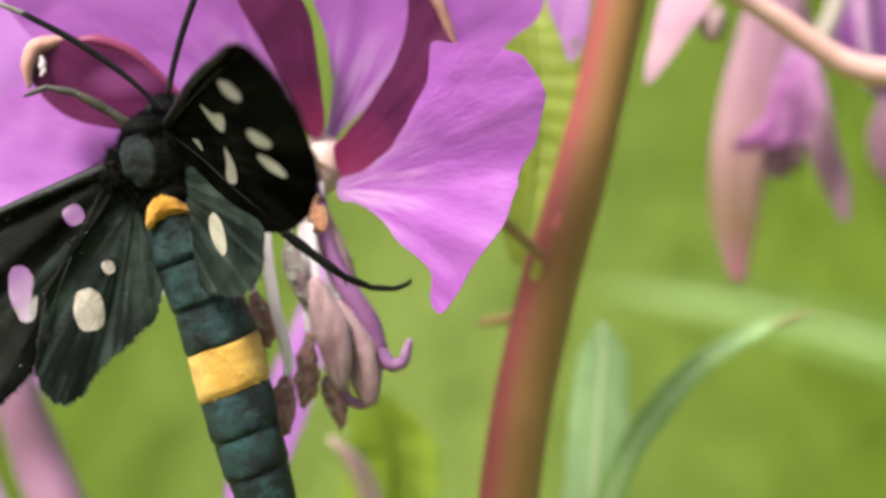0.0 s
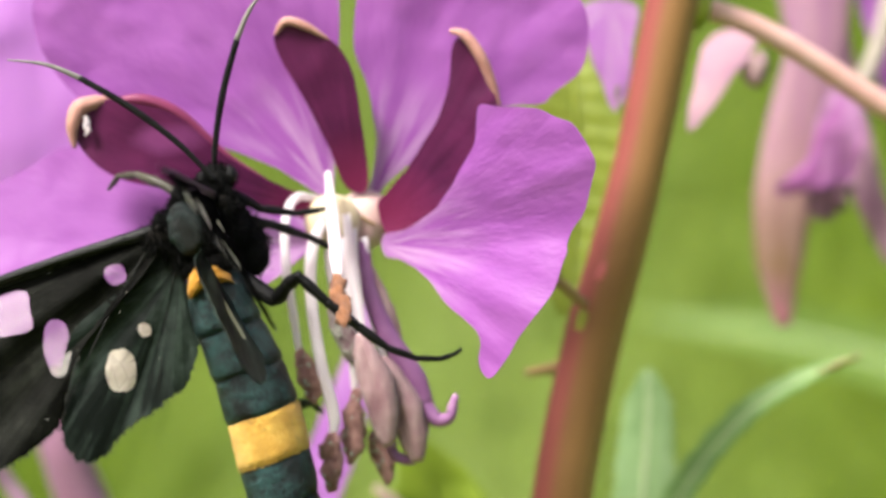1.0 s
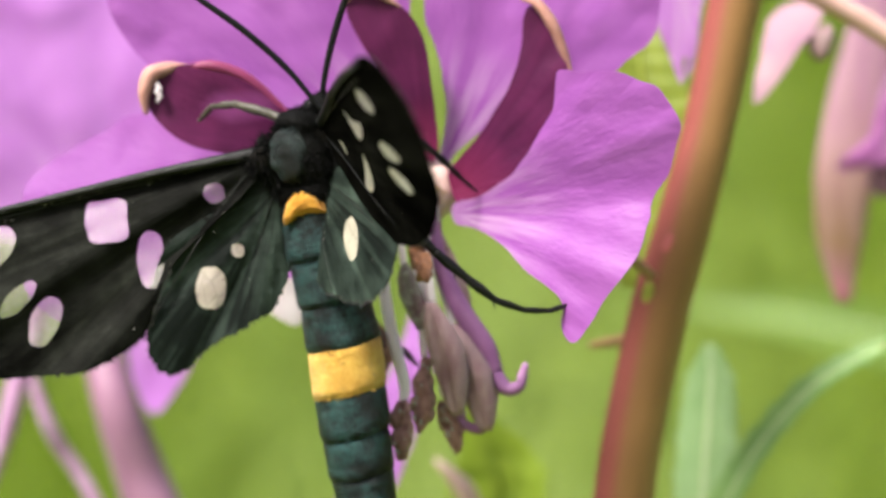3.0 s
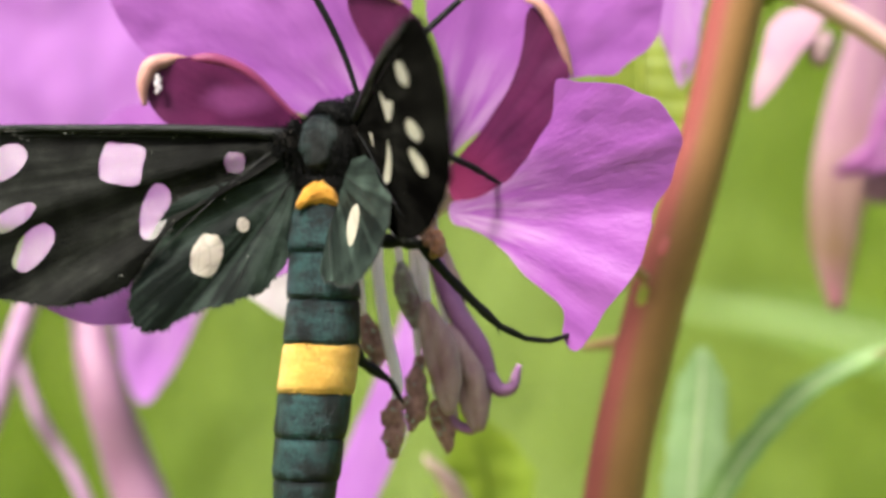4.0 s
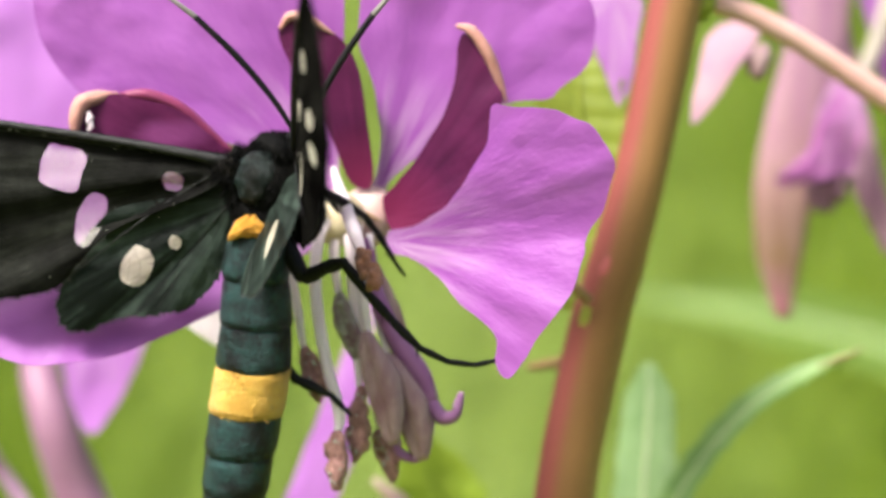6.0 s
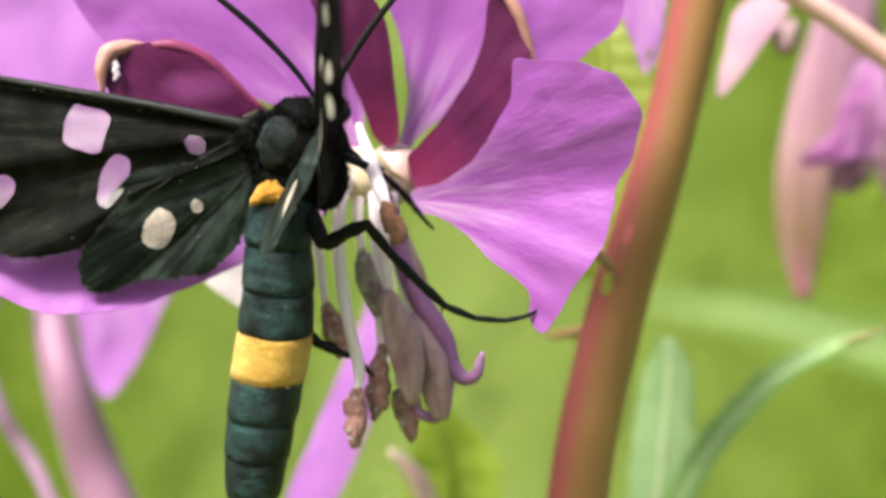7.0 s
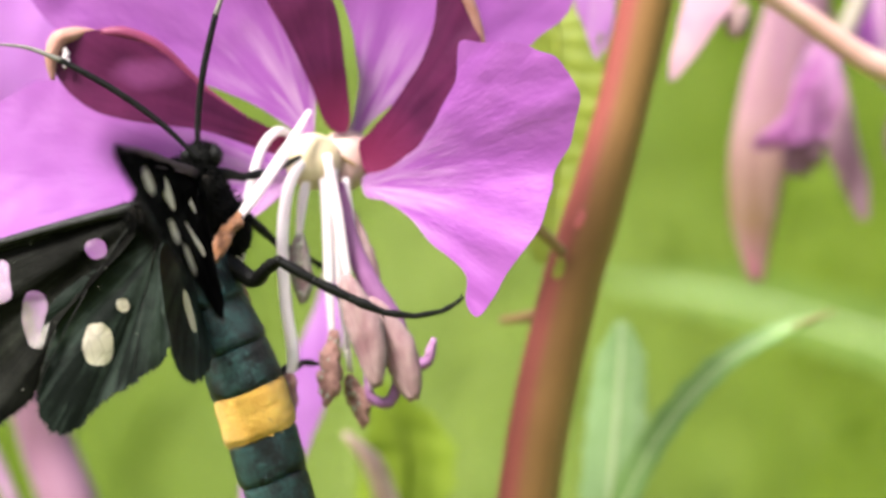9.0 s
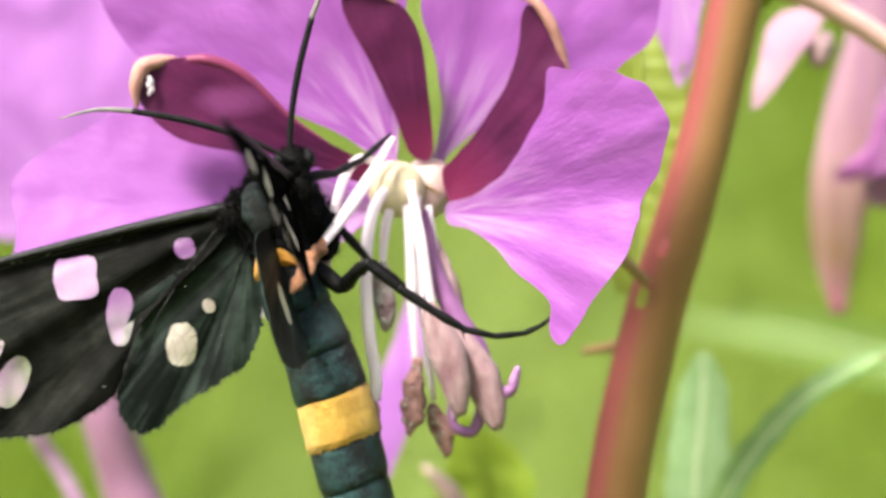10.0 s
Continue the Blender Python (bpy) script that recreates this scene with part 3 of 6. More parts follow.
fireweed = thing("fireweed", foot, "fireweed in violet bloom with a red-green stem, rooted in the meadow", "wildflower")
fw = Group(fireweed)
fw.own(part("stem", tube([foot, low, *STEM[::-1], top], [2.3, 1.7, 1.5, 1.46, 1.38, 1.27, 1.30, 1.2], 20, 10), M_STEM, None, "red-flushed brown-green stem"))
collar = tube([V(7.58, 10.30, -2.07), V(7.80, 10.10, -1.48), V(8.23, 10.20, -0.37), V(8.75, 10.60, 1.03)], [0.15, 0.42, 0.45, 0.2], 12, 6)
fw.own(part("leaf_base", collar, M_SWELL, None, "swollen red leaf base on the stem"))
fw.own(part("node", lump(V(7.19, 10.40, -3.72), (0.75, 0.7, 1.9), (0, 14, 0), 18, 14, 0.06), M_NODE, None, "yellow-green node on the stem"))
fw.own(part("node", lump(V(12.55, 11.60, 11.95), (0.85, 0.8, 1.0), (0, 20, 0), 20, 14, 0.25, 1.5), M_NODE, None, "yellow-green node under the flower stalk"))

# petals
front_petal = fw.own(blade_of_flower("petal", None, V(-2.71, 1.60, 0.20), [
    V(-2.67, 1.50, 0.59), V(-1.73, 1.10, 0.90), V(-0.71, 0.40, 1.52), V(0.15, -0.20, 2.50), V(0.88, -0.80, 3.83), V(1.34, -1.00, 4.80), V(1.38, -1.20, 5.88), V(1.59, -1.20, 6.32), V(2.26, -1.50, 6.21),
    V(3.43, -2.00, 6.21), V(4.40, -2.60, 5.94), V(5.52, -3.60, 5.32), V(6.30, -4.60, 4.06), V(6.20, -5.00, 3.10), V(5.90, -5.00, 1.82), V(5.28, -4.80, 0.60), V(5.21, -4.60, -0.05), V(4.64, -4.00, -1.57),
    V(3.77, -3.40, -2.78), V(2.95, -2.60, -4.12), V(2.27, -2.20, -5.17), V(1.87, -2.10, -5.07), V(1.67, -2.00, -4.45), V(1.72, -1.90, -3.56), V(1.00, -1.60, -2.81), V(0.02, -1.20, -1.99),
    V(-0.96, -0.40, -0.96), V(-1.75, 0.40, -0.45), V(-2.57, 1.20, -0.26)],
    M_PETAL, "violet-pink petal with a crumpled outer edge", 0.62, 0.3, 0.22, 0.05, 1, valley=(9.0, 0.9, 0.42, 0.25)))
fw.own(blade_of_flower("petal", None, V(-3.35, 2.60, 2.00), [
    V(-3.49, 2.50, 2.17), V(-3.24, 2.50, 3.32), V(-3.04, 2.40, 4.58), V(-3.13, 2.57, 5.98), V(-3.53, 2.39, 7.60), V(-4.03, 2.21, 9.27), V(-3.68, 1.92, 11.77), V(-1.63, 1.71, 13.53), V(1.94, 1.63, 14.28), V(5.00, 1.77, 13.03), V(6.41, 2.03, 10.76),
    V(6.51, 2.23, 9.00), V(6.01, 2.36, 7.89), V(4.99, 2.45, 7.04), V(4.43, 2.50, 6.57), V(2.98, 2.52, 6.45), V(1.46, 2.55, 6.18), V(0.08, 2.90, 5.50), V(-1.13, 2.80, 4.16), V(-1.88, 2.70, 3.58), V(-2.60, 2.60, 2.85), V(-3.12, 2.60, 2.10)],
    M_PETAL, "broad violet-pink petal with paler veins", 0.42, 0.4, 0.35, 0.035, 2))
fw.own(blade_of_flower("petal", None, V(-5.04, 2.60, 2.47), [
    V(-4.93, 2.50, 2.85), V(-4.98, 2.55, 6.19), V(-4.66, 2.15, 9.75), V(-5.07, 1.81, 12.77), V(-7.73, 1.54, 15.03), V(-12.30, 1.50, 15.27), V(-16.65, 1.64, 14.03), V(-18.48, 1.91, 11.77),
    V(-18.16, 2.23, 9.00), V(-16.03, 2.51, 6.45), V(-12.49, 2.90, 5.44), V(-9.03, 2.80, 4.28), V(-7.61, 2.70, 3.67), V(-6.19, 2.50, 2.82), V(-5.30, 2.50, 2.39)],
    M_PETAL, "broad violet-pink petal with faint streaks", 0.45, 0.5, 0.35, 0.035, 3))
fw.own(blade_of_flower("petal", None, V(-5.75, 2.40, 0.54), [
    V(-5.62, 2.40, 0.92), V(-9.13, 2.85, 2.86), V(-12.47, 2.76, 3.89), V(-15.28, 2.58, 4.60), V(-17.17, 2.38, 4.59), V(-18.49, 1.96, 3.86), V(-20.19, 1.55, 2.82), V(-21.38, 1.18, 1.92), V(-21.93, 0.83, 0.78),
    V(-21.42, 0.26, -0.98), V(-21.51, -0.64, -2.96), V(-20.30, -1.35, -4.36), V(-17.83, -1.39, -5.14), V(-14.44, -1.06, -4.75), V(-11.33, -0.16, -3.42), V(-8.46, 1.10, -2.00), V(-6.26, 2.35, -0.23)],
    M_PETAL, "wide violet-pink petal under the moth's wing", 0.3, 0.3, 0.35, 0.035, 4))
fw.own(blade_of_flower("petal", None, V(-4.36, 21.60, -2.45), [
    V(-4.52, 21.47, -3.08), V(-5.56, 20.77, -6.43), V(-6.90, 20.06, -9.75), V(-8.08, 19.42, -12.74), V(-9.15, 18.78, -15.70), V(-8.45, 18.43, -17.30), V(-6.66, 18.78, -15.70), V(-5.49, 19.30, -13.34), V(-4.53, 19.87, -10.65), V(-4.01, 20.51, -7.66), V(-3.86, 21.34, -3.68)],
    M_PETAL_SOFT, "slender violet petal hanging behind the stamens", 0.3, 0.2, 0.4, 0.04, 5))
# sepals, with their dry tips
SEPALS = [
    ("sepal", V(-5.59, 1.90, 1.76), [V(-5.33, 1.80, 2.15), V(-7.19, 1.20, 2.80), V(-9.65, 0.50, 4.15), V(-11.82, -0.20, 6.01), V(-13.63, -0.60, 6.61), V(-15.34, -0.80, 6.34), V(-16.14, -0.90, 5.35),
                               V(-15.73, -0.70, 4.24), V(-14.29, -0.40, 3.14), V(-12.13, 0.20, 2.66), V(-9.69, 0.80, 2.42), V(-7.22, 1.50, 1.68), V(-5.71, 1.80, 1.30)], 0.5, 11),
    ("sepal", V(-3.93, 1.80, 2.45), [V(-4.38, 1.70, 2.83), V(-5.05, 1.30, 4.46), V(-6.15, 0.80, 6.58), V(-7.12, 0.30, 8.30), V(-7.50, 0.00, 9.40), V(-6.97, -0.10, 10.06), V(-5.97, 0.00, 9.82), V(-4.62, 0.30, 8.93),
                               V(-3.93, 0.70, 7.58), V(-3.65, 1.20, 5.60), V(-3.36, 1.60, 3.59), V(-3.54, 1.80, 2.58)], 0.25, 12),
    ("sepal", V(-2.60, 1.70, 1.20), [V(-2.93, 1.70, 2.02), V(-2.51, 1.50, 2.57), V(-1.49, 1.10, 3.80), V(-0.77, 0.90, 4.89), V(-0.18, 0.70, 5.93), V(0.24, 0.40, 7.23), V(0.40, 0.10, 8.80), V(0.80, 0.00, 9.29), V(1.95, 0.20, 7.60),
                               V(2.35, 0.40, 6.41), V(2.10, 0.50, 4.68), V(1.35, 0.90, 3.34), V(0.22, 1.20, 1.97), V(-1.20, 1.50, 0.90), V(-2.47, 1.60, 0.65)], 0.35, 13),
]
for nm, b, rim, cup, sd in SEPALS:
    fw.own(blade_of_flower(nm, None, b, rim, M_SEPAL_LIT if sd == 11 else M_SEPAL, "dark maroon pointed sepal", 0.2, cup, 0.3, 0.02, sd, 0.16))
fw.own(part("sepal_tip", tube([V(-16.10, -1.10, 4.42), V(-16.17, -1.25, 5.33), V(-15.89, -1.20, 6.14), V(-15.18, -1.00, 6.45), V(-14.35, -0.80, 6.57)], [0.10, 0.28, 0.38, 0.30, 0.08], 10, 6), M_SEPAL_TIP, None, "dry tan tip of a sepal"))
fw.own(part("sepal_rim", tube([V(-14.70, -0.90, 6.41), V(-13.22, -0.85, 6.56), V(-11.66, -0.50, 5.98), V(-9.61, 0.20, 4.18), V(-7.60, 0.95, 2.92)], [0.12, 0.26, 0.26, 0.16, 0.04], 8, 6), M_SEPAL_RIM, None, "rolled crimson rim of a sepal"))
fluff = bmesh.new()
for i, (dx, dz, sz) in enumerate(((0.0, 0.3, 0.10), (0.05, 0.12, 0.13), (-0.05, -0.05, 0.12), (0.06, -0.2, 0.14), (-0.02, -0.36, 0.10))):
    lump(V(-15.53, -1.40, 5.39) + V(dx, 0.02 * i, dz), (sz, 0.07, sz * 0.8), (0, 30 * i, 0), 10, 8, 0.8, 2.5, fluff)
fw.own(part("sepal_fluff", fluff, M_FILAMENT, None, "tuft of white fluff on a sepal"))
fw.own(part("sepal_tip", tube([V(-7.43, -0.20, 9.45), V(-6.95, -0.30, 10.04), V(-6.09, -0.20, 9.85), V(-4.98, 0.10, 9.24)], [0.08, 0.2, 0.2, 0.05], 8, 6), M_SEPAL_TIP, None, "dry tan tip of a sepal"))
fw.own(part("sepal_tip", tube([V(0.30, -0.20, 9.65), V(0.95, -0.30, 9.44), V(1.65, -0.20, 8.51), V(2.20, 0.10, 7.28), V(2.51, 0.30, 6.35)], [0.10, 0.24, 0.27, 0.2, 0.08], 10, 6), M_SEPAL_TIP, None, "folded-over tan tip of a sepal"))
# heart of the blossom
fw.own(part("nectar_disc", lump(V(-4.95, 1.40, 1.22), (1.28, 1.0, 1.25), (0, 0, 0), 24, 16, 0.03, 0.8), M_OVARY, None, "cream nectar disc of the blossom"))
fw.own(part("calyx_tube", lump(V(-3.60, 2.55, 1.30), (1.25, 1.0, 1.45), (0, 15, 0), 24, 16, 0.05, 0.8), M_CALYX, None, "pink cup where petals and sepals join"))
fw.own(part("calyx_seam", tube([V(-3.95, 1.55, 1.62), V(-3.45, 1.45, 1.32), V(-2.95, 1.60, 1.05)], [0.03, 0.07, 0.03], 6, 5), M_DRY, None, "dark seam on the cup"))
fw.own(part("ovary", tube([V(-2.47, 4.50, 0.55), V(0.43, 6.00, -0.24), V(3.13, 7.00, 0.03), V(4.93, 8.00, -1.06), V(6.92, 9.20, -2.73)], [0.6, 0.5, 0.4, 0.3, 0.25], 12, 6), M_DRY, None, "brown-green pod stalk behind the petal"))
# style and its curled lobes
style = fw.own(part("style", tube([V(-3.66, 1.40, 0.28), V(-3.26, 1.00, -2.00), V(-2.37, 0.80, -4.01), V(-1.24, 0.80, -5.78), V(-0.81, 0.80, -6.91)], [0.34, 0.38, 0.48, 0.52, 0.42], 12, 6), M_STYLE, None, "violet style"))


def stigma_lobe(pts, w):
    lobe = part("stigma_lobe", tube(pts, w, 10, 7), M_LOBE, None, "violet curled stigma lobe with a pale end")
    end = part("stigma_tip", tube([pts[-2].lerp(pts[-1], 0.35), pts[-2].lerp(pts[-1], 0.7), pts[-1].lerp(pts[-2], -0.12)], [w[-2] * 0.92, w[-1] * 1.25, w[-1] * 0.75], 10, 6), M_STIGMA, None, "whitish stigma end")
    fw.own(end)
    end.parent = lobe
    end.matrix_parent_inverse.identity()
    end.location = (0, 0, 0)
    return fw.own(lobe)


stigma_lobe([V(-0.98, 0.80, -6.66), V(-0.30, 0.60, -7.58), V(0.30, 0.40, -7.46), V(0.55, 0.30, -6.55)], [0.40, 0.34, 0.26, 0.16])
stigma_lobe([V(-1.16, 1.00, -6.55), V(-0.91, 0.90, -8.05), V(-1.36, 0.80, -9.36), V(-2.12, 0.70, -9.17), V(-2.37, 0.60, -8.15)], [0.34, 0.3, 0.26, 0.22, 0.14])
stigma_lobe([V(-1.37, 1.30, -6.31), V(-2.01, 1.50, -7.47), V(-2.39, 1.60, -8.88)], [0.3, 0.26, 0.15])

# stamens: filament points, radius, anther ends, anther width, material, label
STAMENS = [
    ([V(-5.69, 1.40, 2.26), V(-6.52, 0.60, 2.29), V(-6.93, -0.20, 1.40), V(-6.90, -0.60, -0.72), V(-6.56, -0.60, -2.96), V(-6.26, -0.60, -4.94)], 0.21, V(-6.15, -0.70, -4.44), V(-5.66, -0.60, -6.83), 0.50, M_ANTHER_BROWN, "split reddish-brown anther", 0.55),
    ([V(-5.03, 1.00, 1.67), V(-5.72, 0.00, 0.28), V(-5.81, -0.60, -1.96), V(-5.35, -0.90, -4.93), V(-4.75, -0.90, -7.40), V(-4.85, -0.90, -8.27)], 0.27, V(-4.79, -1.10, -7.93), V(-4.95, -0.90, -10.67), 0.50, M_ANTHER_BROWN, "split brown anther", 0.6),
    ([V(-4.65, 1.00, 1.42), V(-4.32, 0.50, -0.73), V(-4.11, 0.20, -3.98), V(-3.90, 0.10, -6.48)], 0.22, V(-3.75, -0.10, -6.22), V(-4.20, -0.10, -9.46), 0.50, M_ANTHER_BROWN, "ragged brown anther", 0.75),
    ([V(-4.86, 1.20, 1.04), V(-5.06, 0.70, -0.23), V(-4.82, 0.40, -2.36)], 0.24, V(-4.79, -0.10, -2.02), V(-4.10, -0.10, -4.97), 0.52, M_ANTHER_GREEN, "grey-green anther dusted with pollen", 0.2),
    ([V(-4.32, 0.40, 1.53), V(-3.95, 0.00, -0.98), V(-3.47, -0.10, -4.47)], 0.27, V(-3.59, -0.30, -3.71), V(-2.34, -0.30, -8.70), 0.80, M_ANTHER_PINK, "plump dusky pink anther", 0.12),
    ([V(-3.52, 1.20, 0.53), V(-3.26, 1.00, -2.50), V(-2.62, 0.80, -5.02)], 0.22, V(-2.61, 0.50, -4.75), V(-1.05, 0.40, -9.47), 0.84, M_ANTHER_PINK, "plump dusky pink anther", 0.12),
    ([V(-4.22, 1.60, 0.53), V(-3.66, 1.40, -4.04), V(-3.09, 1.20, -8.08)], 0.22, V(-3.13, 0.90, -8.18), V(-2.37, 0.90, -10.58), 0.44, M_ANTHER_BROWN, "small brown anther", 0.6),
    ([V(-4.02, 1.00, 1.04), V(-3.93, 0.60, -1.99), V(-3.62, 0.40, -4.49)], 0.26, V(-3.35, 1.30, -0.74), V(-2.00, 1.30, -4.54), 0.5, M_ANTHER_PINK, "dusky pink anther", 0.12),
]
def pollen_mesh(a, b, w, seed):
    """Crumbs of pollen that stick to an opened anther."""
    rnd = random.Random(seed)
    bm = bmesh.new()
    for _ in range(12):
        q, f = rnd.uniform(3.6, 5.8), rnd.uniform(0.08, 0.92)
        c = a.lerp(b, f) + V(math.cos(q), math.sin(q) * 0.9, 0) * w * 0.82 * math.sin(math.pi * (0.1 + 0.8 * f))
        r = rnd.uniform(0.03, 0.085)
        lump(c, (r, r * 0.7, r * rnd.uniform(0.8, 1.6)), (0, rnd.uniform(-40, 40), 0), 8, 6, 0.6, 3.0, bm)
    return bm


stamens = []
for pts, r, a, b, w, mat, lab, rag in STAMENS:
    st = fw.own(part("stamen", tube(pts, [r * 0.75] + [r] * (len(pts) - 2) + [r * 0.6], 12, 6, None, 0.65), M_FILAMENT, None, "white stamen filament", pts[0]))
    stamens.append(st)
    an = part("anther", anther_mesh(a, b, w, 0.3 + a.x % 0.5, rag), mat, None, lab, pts[0])
    an.parent, an.location = st, (0, 0, 0)
    if rag > 0.15:
        dust = part("pollen", pollen_mesh(a, b, w, len(stamens)), M_POLLEN, None, "grey-green pollen crumbs", pts[0])
        dust.parent, dust.location = st, (0, 0, 0)
        tagged(dust, kind="stuff")
# the stamen that the moth pushes aside
S0 = V(-5.11, 0.20, 3.41)
REST = V(0.8, -5.3, -5.5)
pushed = fw.own(part("stamen", tube([S0, S0 + REST * 0.35 + V(0, 0.3, 0), S0 + REST * 0.7 + V(0, 0.2, 0), S0 + REST * 0.9], [0.14, 0.30, 0.30, 0.18], 12, 6, None, 0.7), M_FILAMENT, None, "stout white stamen filament", S0))
an = part("anther", anther_mesh(S0 + REST * 0.80, S0 + REST * 1.2, 0.37, 0.5, 0.95), M_ANTHER_ORANGE, None, "crumbling orange anther", S0)
an.parent, an.location = pushed, (0, 0, 0)
PUSHED_AT = pushed.location.copy()

# leaves and stubs on the stem
fw.own(leaf(None, [V(6.40, 13.00, -3.40), V(6.55, 13.30, -0.80), V(6.85, 13.40, 2.02), V(6.95, 13.40, 4.85), V(6.75, 13.60, 7.70), V(6.60, 14.00, 10.00), V(6.30, 14.60, 13.00)], [0.6, 1.7, 2.15, 2.25, 2.15, 1.6, 0.2], M_BRACT, (-0.15, -1, 0.3), "yellow-green bract leaf behind the blossom", rib_material=M_BRACT))
fw.own(part("pod_stub", tube([V(6.18, 13.00, -5.98), V(5.23, 14.00, -6.18), V(4.32, 15.00, -6.39)], [0.4, 0.28, 0.2], 8, 5), M_DRY, None, "short brown stub on the stem"))
fw.own(leaf(None, [V(10.08, 22.00, -26.06), V(10.68, 22.00, -18.18), V(11.12, 22.00, -11.89), V(11.30, 22.00, -8.44), V(11.26, 22.00, -6.62)], [0.7, 1.55, 1.6, 1.3, 0.3], M_LEAF_PALE, (-0.15, -1, 0.3), "pale green narrow leaf with a light midrib", 0.25, 0.12))
fw.own(leaf(None, [V(9.93, 22.00, -26.06), V(10.73, 21.00, -19.26), V(12.77, 20.00, -13.51), V(16.00, 19.00, -9.09), V(18.98, 18.50, -7.06), V(22.12, 18.00, -5.66)], [0.7, 0.85, 0.85, 0.75, 0.55, 0.08], M_LEAF_DEEP, (-0.45, -0.75, 0.5), "slim green arching leaf with a reddish tip", 0.5, 0.3))
fw.own(part("leaf_tip", tube([V(19.84, 18.20, -6.58), V(21.00, 17.90, -6.08), V(22.16, 17.90, -5.59)], [0.06, 0.10, 0.03], 8, 5), M_DRY, None, "dry reddish leaf tip"))
fw.own(leaf(None, [V(-3.26, 28.00, -25.27), V(-0.83, 27.00, -18.87), V(-0.30, 26.50, -14.61), V(-2.16, 26.00, -10.45)], [0.5, 2.7, 2.9, 0.3], M_LEAF, (-0.3, -0.9, 0.3), "small yellow-green leaf below the blossom", 0.25, 0.1, rib_material=M_LEAF))
fw.own(part("bud_tip", tube([V(-0.84, 25.00, -18.57), V(-2.20, 24.50, -15.06), V(-3.81, 24.00, -13.31)], [0.7, 0.6, 0.15], 10, 6), M_CALYX, None, "pink bud below the blossom"))

# the second blossom, faded, on the far flank of the stem
NODE = V(12.76, 13.00, 12.24)
fw.own(part("pedicel", tube([NODE, V(13.77, 13.00, 12.05), V(15.89, 13.50, 11.34), V(19.01, 14.50, 9.74), V(22.20, 15.50, 7.83), V(24.12, 16.00, 7.02), V(25.61, 16.50, 6.90), V(27.78, 17.50, 7.29), V(32.00, 19.50, 8.20)], [0.5, 0.56, 0.58, 0.60, 0.66, 0.72, 0.78, 0.86, 0.95], 14, 8), M_PEDICEL, None, "long pale pink flower stalk"))
fw.own(blade_of_flower("petal", None, V(8.45, 12.60, 12.31), [V(7.10, 12.60, 12.27), V(7.38, 12.60, 10.03), V(8.11, 12.60, 8.08), V(8.68, 12.60, 6.85), V(9.24, 12.60, 7.83), V(9.62, 12.60, 10.65), V(9.72, 12.60, 12.34)], M_PETAL_SOFT, "violet petal behind the stem", 0.3))
fw.own(blade_of_flower("petal", None, V(16.20, 20.00, 11.80), [V(15.75, 20.00, 11.95), V(14.21, 19.30, 11.18), V(13.31, 17.40, 8.82), V(12.75, 16.40, 6.25), V(13.90, 16.60, 7.02), V(15.14, 17.60, 8.84), V(16.44, 19.00, 10.45), V(17.05, 20.00, 11.75)], M_WILT_PALE, "pale pink petal behind the stem", 0.3))
fw.own(part("anther", anther_mesh(V(17.00, 19.00, 10.60), V(16.52, 19.00, 8.70), 0.72), M_ANTHER_PINK, None, "dusky anther of the far blossom"))
fw.own(part("sepal", tube([V(23.46, 34.00, 17.21), V(22.80, 34.00, 12.36), V(21.60, 34.00, 7.50), V(20.66, 33.50, 2.98), V(20.41, 33.50, -0.82), V(20.71, 33.50, -4.70)], [1.5, 1.8, 1.9, 1.85, 1.45, 0.4], 16, 8, None, 0.28), M_FADED, None, "drooping faded pink sepal"))
fw.own(part("sepal", tube([V(23.90, 34.60, 13.50), V(24.57, 34.30, 9.24), V(25.29, 34.00, 6.47), V(25.84, 34.00, 3.69), V(26.73, 34.00, 1.26), V(27.27, 34.00, -0.83)], [0.9, 0.95, 0.95, 1.0, 0.85, 0.3], 14, 8, None, 0.35), M_WILT, None, "withered grey-pink sepal with a dark end"))
fw.own(blade_of_flower("petal", None, V(24.0, 31.00, 9.60), [V(23.30, 31.0, 9.60), V(22.24, 31.00, 8.00), V(21.67, 31.00, 5.40), V(20.31, 31.30, 4.20), V(19.79, 31.50, 3.60), V(20.31, 31.50, 3.19), V(22.27, 31.00, 3.60), V(24.15, 31.00, 4.02), V(24.68, 31.00, 5.68), V(24.84, 31.00, 7.71), V(24.50, 31.0, 9.60)], M_PETAL_FADED, "crumpled magenta petal of the faded blossom", 1.6, 0.6))
wilt = lump(V(23.00, 31.60, 3.40), (1.15, 0.8, 1.45), (0, 20, 0), 32, 24, 0.75, 1.6)
fw.own(part("withered_petals", wilt, M_WILT_DARK, None, "dark purple knot of withered petals"))
fw.own(part("sepal", tube([V(22.40, 35.50, 17.00), V(22.70, 35.50, 14.0), V(23.10, 35.00, 11.0)], [2.0, 1.7, 0.6], 14, 8, None, 0.35), M_WILT, None, "dull pink base of the faded blossom"))
fw.own(part("style", tube([V(27.30, 33.00, 16.20), V(26.36, 33.00, 12.29), V(25.25, 33.00, 9.70)], [0.62, 0.62, 0.5], 10, 6), M_STYLE_PALE, None, "pale greenish style of the far blossom"))
fw.own(part("filament", tube([V(28.60, 37.00, 16.20), V(28.90, 37.00, 11.50), V(29.60, 36.50, 7.50)], [0.5, 0.55, 0.45], 10, 6), M_STIGMA, None, "lilac filament of the far blossom"))
